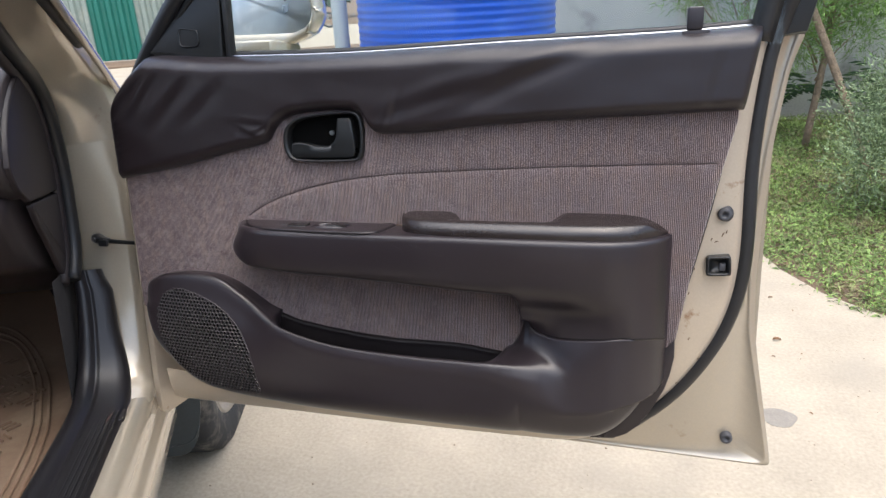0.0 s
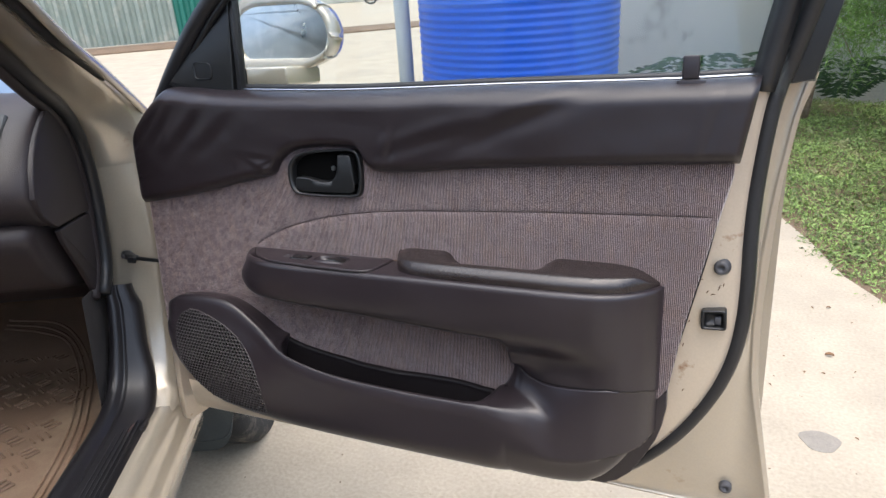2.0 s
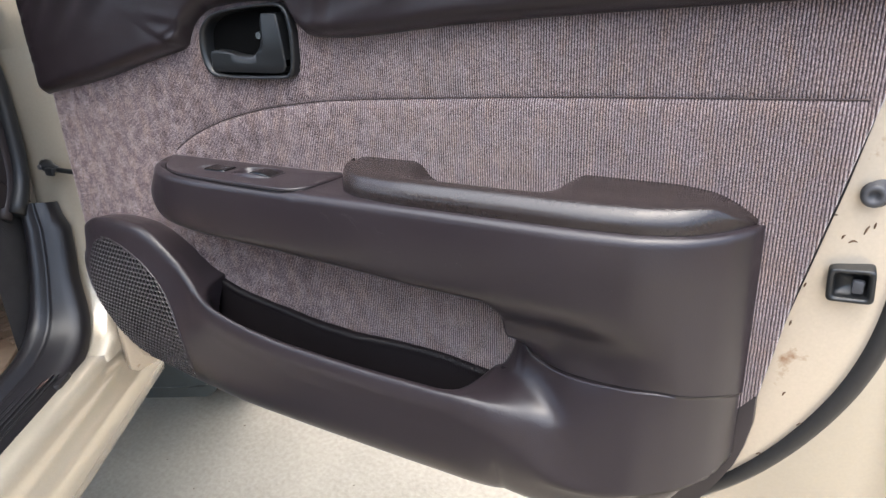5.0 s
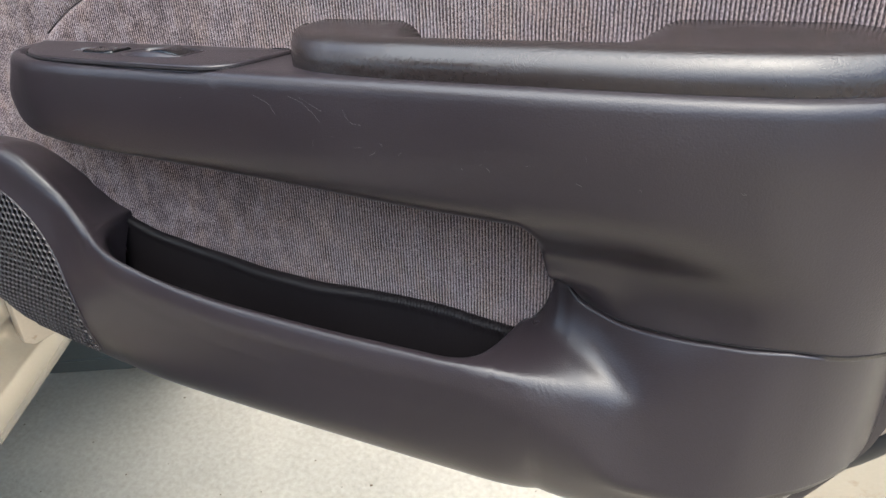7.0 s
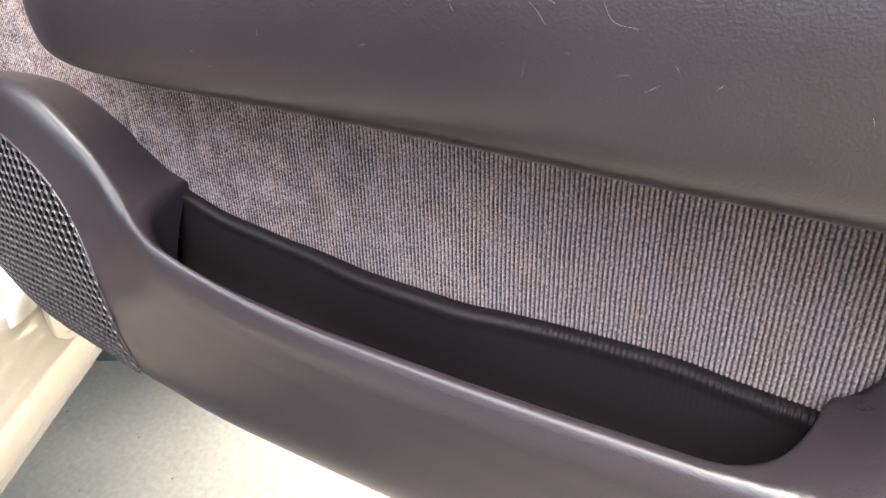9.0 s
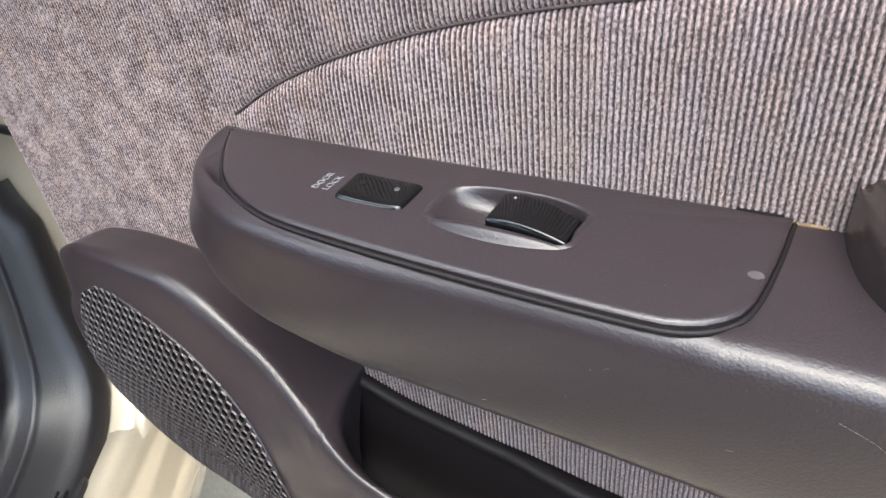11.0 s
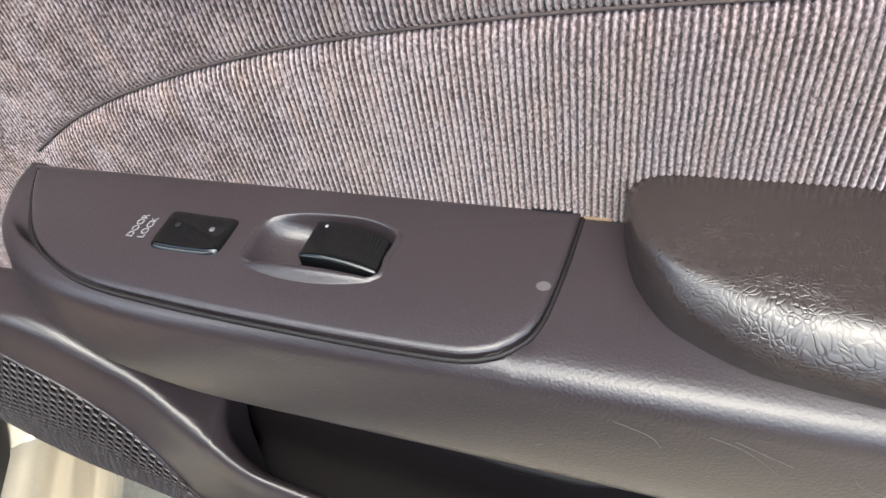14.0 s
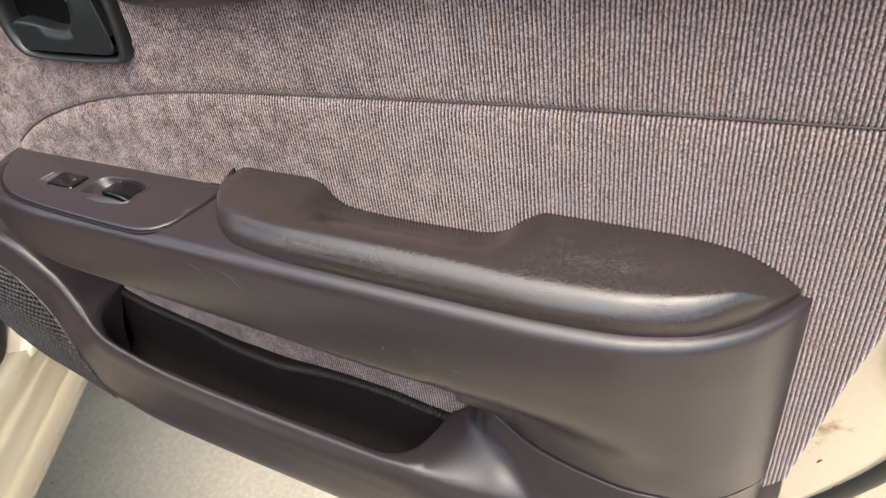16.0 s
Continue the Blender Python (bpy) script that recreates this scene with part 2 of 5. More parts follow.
def sheet(name, P, close=False, flip=False):
    """A mesh of quads from rows and columns of points."""
    P = np.asarray(P, float)
    nu, nv = P.shape[:2]
    idx = np.arange(nu * nv).reshape(nu, nv)
    if close:
        idx = np.concatenate([idx, idx[:, :1]], 1)
    q = np.stack([idx[:-1, :-1], idx[1:, :-1], idx[1:, 1:], idx[:-1, 1:]], -1).reshape(-1, 4)
    if flip:
        q = q[:, ::-1]
    me = bpy.data.meshes.new(name)
    me.from_pydata(P.reshape(-1, 3).tolist(), [], q.tolist())
    me.validate()
    return me


def through_points(pts, count):
    """A smooth line (Catmull-Rom) through points, evenly sampled along its length."""
    p = np.asarray(pts, float)
    p = np.concatenate([[2 * p[0] - p[1]], p, [2 * p[-1] - p[-2]]])
    out = []
    for k in range(1, len(p) - 2):
        for t in np.linspace(0, 1, 12, endpoint=False):
            a, b, c, d = p[k - 1 : k + 3]
            out.append(0.5 * (2 * b + (c - a) * t + (2 * a - 5 * b + 4 * c - d) * t**2 + (3 * b - a - 3 * c + d) * t**3))
    out = np.array(out + [p[-2]])
    s = np.r_[0, np.cumsum(np.linalg.norm(np.diff(out, axis=0), axis=1))]
    at = np.linspace(0, s[-1], count)
    return np.stack([np.interp(at, s, out[:, k]) for k in range(out.shape[1])], 1)


def curve(*pairs):
    """A smooth function through pairs of x, y with no overshoot."""
    x, y = np.array(pairs, float).T
    h, d = np.diff(x), np.diff(y) / np.diff(x)
    m = np.zeros(len(x))
    m[0], m[-1] = d[0], d[-1]
    for k in range(1, len(x) - 1):
        m[k] = 0 if d[k - 1] * d[k] <= 0 else 2 * d[k - 1] * d[k] / (d[k - 1] + d[k])

    def f(v):
        v = np.clip(v, x[0], x[-1])
        k = np.clip(np.searchsorted(x, v) - 1, 0, len(h) - 1)
        t = (v - x[k]) / h[k]
        return (2 * t**3 - 3 * t**2 + 1) * y[k] + (t**3 - 2 * t**2 + t) * h[k] * m[k] + (3 * t**2 - 2 * t**3) * y[k + 1] + (t**3 - t**2) * h[k] * m[k + 1]

    return f


def ease(a, b, v):
    t = np.clip((v - a) / (b - a), 0, 1)
    return t * t * (3 - 2 * t)


def tube(name, pts, radius, sides=10, count=40, flat=1.0, axis=(0, 1, 0), smooth_line=True):
    """A round or flattened tube along a line, with closed ends. flat scales it across axis."""
    line = through_points(pts, count) if smooth_line else np.asarray(pts, float)
    rad = np.interp(np.linspace(0, 1, len(line)), np.linspace(0, 1, len(np.atleast_1d(radius))), np.atleast_1d(radius))
    tang = np.gradient(line, axis=0)
    tang /= np.linalg.norm(tang, axis=1)[:, None]
    side = np.cross(tang, np.array(axis, float))
    side /= np.linalg.norm(side, axis=1)[:, None] + 1e-9
    up = np.cross(side, tang)
    ang = np.linspace(0, 2 * np.pi, sides, endpoint=False)
    ring = line[:, None] + rad[:, None, None] * (np.cos(ang)[None, :, None] * side[:, None] + flat * np.sin(ang)[None, :, None] * up[:, None])
    ends = [np.repeat(line[:1], sides, 0)[None], np.repeat(line[-1:], sides, 0)[None]]
    return sheet(name, np.concatenate([ends[0], ring, ends[1]]), close=True)


def box(center, size, bevel=0.0, seg=2, turn=None, bm=None):
    """A box with rounded edges, added to bm if one is given."""
    bm = bm or bmesh.new()
    made = bmesh.ops.create_cube(bm, size=1.0)["verts"]
    m = (turn or Matrix()) @ Matrix.Diagonal((*size, 1))
    bmesh.ops.transform(bm, matrix=Matrix.Translation(center) @ m, verts=made)
    if bevel:
        edges = list({e for v in made for e in v.link_edges})
        bmesh.ops.bevel(bm, geom=edges, offset=bevel, segments=seg, profile=0.5, affect="EDGES")
    return bm


def prism(outline, place, depth, bevel=0.0, seg=2):
    """A plate: an outline in its own x, y plane, swept by depth along z, its top edge rounded, laid by place."""
    bm = bmesh.new()
    low = [bm.verts.new((x, y, 0)) for x, y in outline]
    face = bm.faces.new(low)
    top = bmesh.ops.extrude_face_region(bm, geom=[face])["geom"]
    bmesh.ops.translate(bm, vec=(0, 0, depth), verts=[g for g in top if isinstance(g, bmesh.types.BMVert)])
    if bevel:
        caps = [g for g in top if isinstance(g, bmesh.types.BMFace)]
        edges = list({e for f in caps for e in f.edges})
        bmesh.ops.bevel(bm, geom=edges, offset=bevel, segments=seg, profile=0.6, affect="EDGES")
    bmesh.ops.transform(bm, matrix=place, verts=bm.verts[:])
    return bm


def rounded(corners, radius, steps=5):
    """A polygon with rounded corners; radius one number or one a corner."""
    pts, n = [], len(corners)
    for k in range(n):
        r = radius[k] if isinstance(radius, (list, tuple)) else radius
        p, a, b = (np.array(corners[i % n], float) for i in (k, k - 1, k + 1))
        u, v = (a - p) / np.linalg.norm(a - p), (b - p) / np.linalg.norm(b - p)
        for t in np.linspace(0, 1, steps):
            pts.append(tuple((1 - t) ** 2 * (p + r * u) + 2 * t * (1 - t) * p + t**2 * (p + r * v)))
    return pts


# x to the right along the door, its plate facing the camera (-y)
FACING = Matrix(((1, 0, 0, 0), (0, 0, -1, 0), (0, 1, 0, 0), (0, 0, 0, 1)))


def facing(y):
    return Matrix.Translation((0, y, 0)) @ FACING


# ---- the door ----
door = thing("door_leaf", LEAN, "open champagne car door with brown vinyl, ribbed fabric and moulded trim", "car door")

# where the sewn line runs across the fabric
seam_z = curve((0.258, 0.8295), (0.2685, 0.836), (0.299, 0.853), (0.342, 0.870), (0.396, 0.8855), (0.457, 0.897), (0.536, 0.906), (0.673, 0.9135), (0.80, 0.919), (1.03, 0.925))
fab_low = curve((0.0, 0.665), (0.06, 0.63), (0.75, 0.61), (0.92, 0.63), (0.963, 0.667), (1.007, 0.864), (1.031, 1.0))


hline = through_points([(0.3595, 0.958), (0.3635, 0.975), (0.3780, 0.9880), (0.400, 0.9950), (0.445, 0.9995), (0.482, 1.0010), (0.4955, 0.9950), (0.5005, 0.9780), (0.5010, 0.960), (0.4985, 0.937), (0.4940, 0.927), (0.482, 0.9235), (0.420, 0.9220), (0.378, 0.9240), (0.3660, 0.9310), (0.3605, 0.944), (0.3595, 0.958)], 81)[:-1] + np.array((-0.0130, 0.0035))
hc = np.array((0.423, 0.9655))


def inside(x, z, line):
    hit = False
    for (x0, z0), (x1, z1) in zip(line, np.roll(line, -1, 0)):
        if (z0 > z) != (z1 > z) and x < (x1 - x0) * (z - z0) / (z1 - z0) + x0:
            hit = not hit
    return hit


def build_fabric():
    xs = np.arange(0.013, 1.029, RIB / 6)
    rows = []
    for x in xs:
        lo, hi = fab_low(x) if x < 0.9 else max(fab_low(x), 0.62), 1.014
        if x > 0.9645:
            lo = float(np.interp(x, (0.9645, 0.982, 1.008, 1.032), (0.662, 0.770, 0.890, 0.995)))
        s = seam_z(x) if x > 0.260 else 0.83
        s = min(max(s, lo + 0.004), hi - 0.012)
        sewn = ease(0.260, 0.272, x) * (1 - ease(1.0, 1.01, x))
        z = np.r_[np.linspace(lo, s - 0.014, 14), s - 0.009, s - 0.005, s - 0.002, s, s + 0.002, s + 0.005, np.linspace(s + 0.012, hi, 46)]
        below = 1 - ease(-0.002, 0.002, z - s)
        puff = 0.0035 * below * sewn * (1 - np.exp(-np.maximum(s - z, 0) / 0.005)) + 0.001 * (1 - below) * sewn * (1 - np.exp(-np.maximum(z - s, 0) / 0.004))
        groove = 0.0016 * np.exp(-(((z - s) / 0.0016) ** 2)) * sewn
        edge = 0.004 * np.exp(-((x - 0.013) / 0.004)) + 0.004 * np.exp(-((lo + 0.0 - z) / -0.004)) * (x > 0.9645)
        y = 0.0005 - puff + groove + edge - 0.00055 * math.sin(2 * math.pi * x / RIB)
        rows.append(np.stack([np.full_like(z, x), y, z], 1))
    me = sheet("fabric_panel", rows)
    bm = bmesh.new()
    bm.from_mesh(me)
    hole = hc + (hline - hc) * 0.96
    cut = [f for f in bm.faces if 0.33 < (c := f.calc_center_median())[0] < 0.50 and 0.91 < c[2] and inside(c[0], c[2], hole)]
    bmesh.ops.delete(bm, geom=cut, context="FACES")
    bm.to_mesh(me)
    bm.free()
    return me


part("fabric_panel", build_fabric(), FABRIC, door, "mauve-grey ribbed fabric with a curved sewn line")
sx = np.linspace(0.262, 1.008, 60)
part("seam", tube("seam", np.stack([sx, 0 * sx - 0.0002, seam_z(sx) + 0.0002], 1) + np.array((0, 0.0006, 0)), 0.0007, 6, 80), SEWN, door, "dark sewn line in the fabric")
part("backing_board", prism([(0.016, 0.668), (0.016, 0.89), (0.03, 1.0), (1.03, 1.0), (1.004, 0.86), (0.96, 0.66), (0.93, 0.58), (0.86, 0.507), (0.17, 0.515), (0.11, 0.56), (0.075, 0.61), (0.054, 0.668)], facing(0.016), 0.010, 0.002), LINER, door)

# upper pad of stretched vinyl
pad_low = curve((0.006, 0.893), (0.15, 0.919), (0.266, 0.9465), (0.305, 0.9545), (0.320, 0.961), (0.329, 0.976), (0.338, 0.986), (0.352, 0.995), (0.370, 1.0015), (0.44, 1.0065), (0.472, 1.0055), (0.486, 1.000), (0.4945, 0.988), (0.501, 0.9765), (0.514, 0.9695), (0.54, 0.9685), (0.687, 0.9795), (0.852, 0.988), (0.953, 0.992), (1.032, 0.9955))
pad_top = curve((0.006, 1.005), (0.012, 1.030), (0.034, 1.058), (0.07, 1.090), (0.0957, 1.105), (0.14, 1.103), (0.219, 1.0975), (0.4455, 1.0932), (0.7153, 1.0976), (0.954, 1.1002), (1.05, 1.104))


FOLDS = [(0.30, 0.965, 0.90, -0.42, 0.0040, 0.04, 0.0016), (0.31, 0.985, 0.95, -0.10, 0.0040, 0.040, 0.0014), (0.325, 0.970, 0.80, 0.60, 0.0030, 0.022, 0.0022), (0.335, 0.962, 0.75, 0.66, 0.0026, 0.018, 0.0022), (0.318, 0.955, 0.85, 0.52, 0.0024, 0.022, 0.0018), (0.322, 0.980, 0.93, 0.35, 0.0026, 0.026, 0.0018)]
FOLDS += [(0.095, 1.035, 0.66, 0.75, 0.0075, 0.045, 0.0024), (0.065, 1.040, 0.70, 0.71, 0.0050, 0.035, 0.0026), (0.15, 1.025, 0.72, 0.69, 0.0100, 0.06, 0.0024), (0.21, 1.02, 0.80, 0.60, 0.0110, 0.05, 0.0016), (0.045, 1.03, 0.62, 0.78, 0.0045, 0.03, 0.0026)]
FOLDS += [(0.545, 1.0, 0.35, 0.94, 0.0070, 0.035, 0.0018), (0.75, 1.045, 0.93, 0.36, 0.0120, 0.12, 0.0034), (0.62, 1.02, 0.96, 0.28, 0.0100, 0.09, 0.0024), (0.995, 1.04, 0.10, 0.99, 0.0060, 0.06, 0.0016)]
FOLDS += [(0.030, 0.940 + 0.012 * k, 0.96, 0.28, 0.0026, 0.016, 0.0020) for k in range(5)]


def build_upper():
    xs = np.r_[np.linspace(0.006, 0.12, 34), np.linspace(0.123, 0.33, 45), np.linspace(0.332, 0.56, 80), np.linspace(0.563, 1.0, 90), np.linspace(1.003, 1.034, 18)]
    rows = []
    for x in xs:
        lo, hi = float(pad_low(x)), float(pad_top(x))
        v = 0.5 - 0.5 * np.cos(np.linspace(0, np.pi, 46))
        z = lo + (hi - lo) * v
        thick = 0.025
        thick *= math.sqrt(max(0.0, 1 - (1 - min(1, (x - 0.004) / 0.03)) ** 2)) * math.sqrt(max(0.0, 1 - (1 - min(1, (1.0365 - x) / 0.012)) ** 2))
        round_low = np.sqrt(np.clip(1 - (1 - np.clip((z - lo) / 0.017, 0, 1)) ** 2, 0, 1))
        round_top = np.sqrt(np.clip(1 - (1 - np.clip((hi - z) / 0.030, 0, 1)) ** 2, 0, 1))
        y = 0.004 - thick * round_low + (0.024 + thick) * (1 - round_top) * 0.95
        # pulled folds of the cover
        for cx, cz, dx, dz, width, far, amp in FOLDS:
            along, across = (x - cx) * dx + (z - cz) * dz, -(x - cx) * dz + (z - cz) * dx
            y = y + amp * np.exp(-((along / far) ** 2) - (across / width) ** 2) - amp * 0.8 * np.exp(-((along / far) ** 2) - ((across - 2 * width) / width) ** 2)
        y = y + 0.0009 * np.array([noise.noise((x * 22, zz * 30, 0.3)) for zz in z]) * round_low
        shear = ease(0.93, 1.034, x) * (z - 0.994) * 0.16
        rows.append(np.stack([x + shear, y, z], 1))
    return sheet("upper_pad", rows)


part("upper_pad", build_upper(), VINYL, door, "dark brown stretched vinyl pad with folds")
lip = np.linspace(0.12, 1.045, 30)
part("belt_strip", tube("belt_strip", np.stack([lip, 0 * lip + 0.031, pad_top(lip) + 0.001], 1), 0.0022, 8, 60), CHROME, door, "bright strip along the window sill")
part("belt_rubber", tube("belt_rubber", np.stack([lip, 0 * lip + 0.040, pad_top(lip) + 0.004], 1), 0.006, 8, 60), RUBBER, door)

# ---- armrest ----
arm_front = curve((0.2520, 0.002), (0.2540, -0.012), (0.260, -0.028), (0.272, -0.046), (0.295, -0.062), (0.33, -0.0735), (0.39, -0.0785), (0.60, -0.0785), (0.80, -0.0765), (0.86, -0.0725), (0.90, -0.061), (0.929, -0.041), (0.947, -0.017), (0.9555, 0.002))
arm_low = curve((0.252, 0.806), (0.260, 0.790), (0.274, 0.770), (0.30, 0.756), (0.38, 0.752), (0.486, 0.748), (0.567, 0.744), (0.70, 0.737), (0.95, 0.732))
crack_z = curve((0.70, 0.690), (0.743, 0.689), (0.752, 0.6775), (0.765, 0.6705), (0.79, 0.6675), (0.828, 0.6715), (0.86, 0.677), (0.894, 0.682), (0.93, 0.679), (0.955, 0.668))
crack_in = curve((0.70, 0.10), (0.743, 0.13), (0.757, 0.25), (0.775, 0.36), (0.80, 0.49), (0.85, 0.70), (0.89, 0.86), (0.93, 0.975), (0.955, 0.975))


def crack_y(x):
    return arm_front(x) * crack_in(x)


def build_armrest():
    xs = np.r_[0.252 + 0.058 * (1 - np.cos(np.linspace(0, np.pi / 2, 24))), np.linspace(0.312, 0.70, 60), np.linspace(0.705, 0.722, 10), np.linspace(0.7235, 0.750, 44), np.linspace(0.752, 0.80, 26), np.linspace(0.804, 0.90, 24), 0.9555 - 0.0545 * (1 - np.sin(np.linspace(0.03, np.pi / 2, 24)))]
    rows = []
    for x in xs:
        f, lo, u = float(arm_front(x)), float(arm_low(x)), float(ease(0.7285, 0.7440, x))
        top = 0.8245
        r = min(0.010, abs(f) * 0.14)
        d = 0.0075 * float(ease(0.272, 0.288, x) * (1 - ease(0.512, 0.526, x)))
        head = [(0.003, top), (f * 0.06, top), (f * 0.12, top - d), (f * 0.5, top - d), (f * 0.76, top - d), (f * 0.80, top - 0.3 * d), (f + r * 1.3, top), (f + r * 0.5, top - 0.0012), (f + r * 0.1, top - 0.005), (f, top - 0.012), (f * 1.01, top - 0.03)]
        h = (top - 0.03) - lo
        under = [(f * 0.995, lo + 0.55 * h), (f * 0.95, lo + 0.22 * h), (f * 0.84, lo + 0.05 * h), (f * 0.66, lo), (f * 0.35, lo - 0.002), (0.004, lo - 0.004)]
        zc = float(crack_z(x))
        dip = 1 - ease(0.785, 0.93, x)
        down = [(f * 0.995, 0.775), (f * (0.98 - 0.03 * dip), 0.752), (f * (0.98 - 0.17 * dip), 0.733), (f * (0.98 - 0.40 * dip), 0.713), (f * (0.97 - 0.47 * dip), 0.692), (float(crack_y(x)), zc)]
        tail = [tuple((1 - u) * np.array(a) + u * np.array(b)) for a, b in zip(under, down)]
        p = through_points(head + tail, 64)
        # the front end swells below its top edge
        swell = 0.017 * (1 - ease(0.254, 0.34, x)) * ease(0.824, 0.785, p[:, 1]) * np.clip(-p[:, 0] / 0.045, 0, 1)
        rows.append(np.stack([x - swell, p[:, 0], p[:, 1]], 1))
    return sheet("armrest", rows)


armrest = part("armrest", build_armrest(), PLASTIC, door, "brown moulded armrest with worn scratches")

# cushion on the armrest
pad_front = curve((0.5485, 0.001), (0.5505, -0.016), (0.557, -0.036), (0.571, -0.053), (0.60, -0.0650), (0.65, -0.0695), (0.80, -0.0685), (0.86, -0.0645), (0.898, -0.054), (0.925, -0.034), (0.942, -0.011), (0.949, 0.002))
pad_back = curve((0.5485, 0.833), (0.5515, 0.8425), (0.558, 0.8475), (0.568, 0.849), (0.622, 0.849), (0.634, 0.845), (0.643, 0.834), (0.656, 0.8280), (0.70, 0.8255), (0.755, 0.8265), (0.775, 0.8315), (0.79, 0.844), (0.806, 0.852), (0.88, 0.8515), (0.910, 0.848), (0.930, 0.8405), (0.943, 0.832), (0.950, 0.8225))


def build_pad():
    xs = np.r_[0.5485 + 0.04 * (1 - np.cos(np.linspace(0.02, np.pi / 2, 24))), np.linspace(0.59, 0.90, 110), 0.950 - 0.050 * (1 - np.sin(np.linspace(0.02, np.pi / 2, 24)))]
    rows = []
    for x in xs:
        f, b = float(pad_front(x)), float(pad_back(x))
        crest = 0.8460 - 0.017 * float(ease(0.912, 0.950, x))
        base = 0.8140
        k = min(1.0, abs(f) / 0.05)
        p = [(0.002, b), (f * 0.30, b * 0.72 + crest * 0.28), (f * 0.55, b * 0.25 + crest * 0.75), (f * 0.74, crest - 0.0005), (f * 0.86, crest - 0.0025 * k), (f * 0.95, crest - 0.008 * k), (f * 0.995, max(crest - 0.015, base + 0.003)), (f * 0.985, base)]
        q = through_points(p, 30)
        rows.append(np.stack([np.full(len(q), x), q[:, 0], q[:, 1]], 1))
    for k, x in ((0, xs[0] - 0.0004), (len(rows), xs[-1] + 0.0004)):
        flat = rows[0 if k == 0 else -1].copy()
        flat[:, 0], flat[:, 2] = x, 0.814
        rows.insert(k, flat)
    return sheet("cushion", rows)


part("cushion", build_pad(), PAD, armrest, "brown grained cushion, polished along its edge")

# switch plate: its outline seen from above (x, y)
plate_line = [(0.2605, -0.003), (0.2700, -0.017), (0.2810, -0.0305), (0.2950, -0.0450), (0.314, -0.0570), (0.343, -0.0670), (0.385, -0.0712), (0.44, -0.0736), (0.495, -0.0742), (0.512, -0.0718), (0.522, -0.065), (0.5276, -0.0545), (0.5311, -0.0295), (0.533, -0.002)]
LYING = Matrix.Translation((0, 0, 0.8242))
plate_pts = [tuple(p) for p in through_points(plate_line, 60)]
gap_pts = [(0.397 + (x - 0.397) * 1.006, y * 1.022) for x, y in plate_pts]
part("plate_gap", tube("plate_gap", [(x, y, 0.8243) for x, y in gap_pts], 0.0011, 6, 120), LINER, armrest)


bowl = [(0.4075, -0.0465), (0.4060, -0.0360), (0.4078, -0.0255), (0.4156, -0.0208), (0.4288, -0.0186), (0.4479, -0.0184), (0.4595, -0.0212), (0.4660, -0.0255), (0.4652, -0.0360), (0.4635, -0.0480), (0.437, -0.0500), (0.416, -0.0488)]
bowl_line = through_points(bowl + bowl[:1], 56)[:-1]


def build_plate():
    """The plate's top with the hole of the window switch, and its rounded rim."""
    bm = bmesh.new()
    c = np.array((0.40, -0.03))
    rings = []
    for inset, zz in ((0.0, 0.8236), (0.0, 0.8256), (0.0004, 0.8262), (0.0012, 0.8267), (0.0026, 0.8269)):
        ring = []
        for k, q in enumerate(plate_pts):
            a, e = np.array(plate_pts[k - 1]), np.array(plate_pts[(k + 1) % len(plate_pts)])
            t = (e - a) / np.linalg.norm(e - a)
            ring.append(bm.verts.new((q[0] - t[1] * inset, q[1] + t[0] * inset, zz)))
        rings.append(ring)
    for lo, hi in zip(rings, rings[1:]):
        for k in range(len(lo)):
            bm.faces.new((lo[k - 1], lo[k], hi[k], hi[k - 1]))
    hole = [bm.verts.new((q[0], q[1], 0.8269)) for q in bowl_line]
    edges = [bm.edges.get((rings[-1][k - 1], rings[-1][k])) for k in range(len(plate_pts))]
    edges += [bm.edges.new((hole[k - 1], hole[k])) for k in range(len(hole))]
    bmesh.ops.triangle_fill(bm, use_beauty=True, edges=edges)
    return bm


plate = part("switch_plate", build_plate(), PLASTIC, armrest, "brown switch plate with a dusty face")


def build_rocker(corners, height, bow, tip=0.0):
    """A switch key: its top bowed along x, rounded over at the edges, tipped towards one end."""
    u = np.sin(np.linspace(-np.pi / 2, np.pi / 2, 33))
    a, b, c, d = (np.array(q) for q in corners)
    rows = []
    for s in u:
        row = []
        for v in u:
            x, y = s * (1 - 0.07 * v**8), v * (1 - 0.09 * s**8)
            p = (a * (1 - x) + b * (1 + x)) / 2 * (1 - y) / 2 + (d * (1 - x) + c * (1 + x)) / 2 * (1 + y) / 2
            edge = (max(0.0, 1 - abs(s) ** 16) * max(0.0, 1 - abs(v) ** 9)) ** 0.5
            row.append((p[0], p[1], 0.8255 + (height + 0.0009 + bow * (1 - s * s) + tip * s) * edge))
        rows.append(row)
    return sheet("key", rows)


lock = part("lock_switch", build_rocker([(0.3610, -0.0480), (0.3955, -0.0480), (0.3955, -0.0258), (0.3595, -0.0247)], 0.0026, -0.0006), GLOSS, armrest, "gloss black door lock switch")
for ux, uy in ((0.3690, -0.0345), (0.3865, -0.0350)):
    bm = bmesh.new()
    bmesh.ops.create_uvsphere(bm, u_segments=12, v_segments=6, radius=0.0014, matrix=Matrix.Translation((ux, uy, 0.8287)) @ Matrix.Diagonal((1, 1, 0.35, 1)))
    part("pip", bm, LINER if ux < 0.375 else GROMMET, armrest)

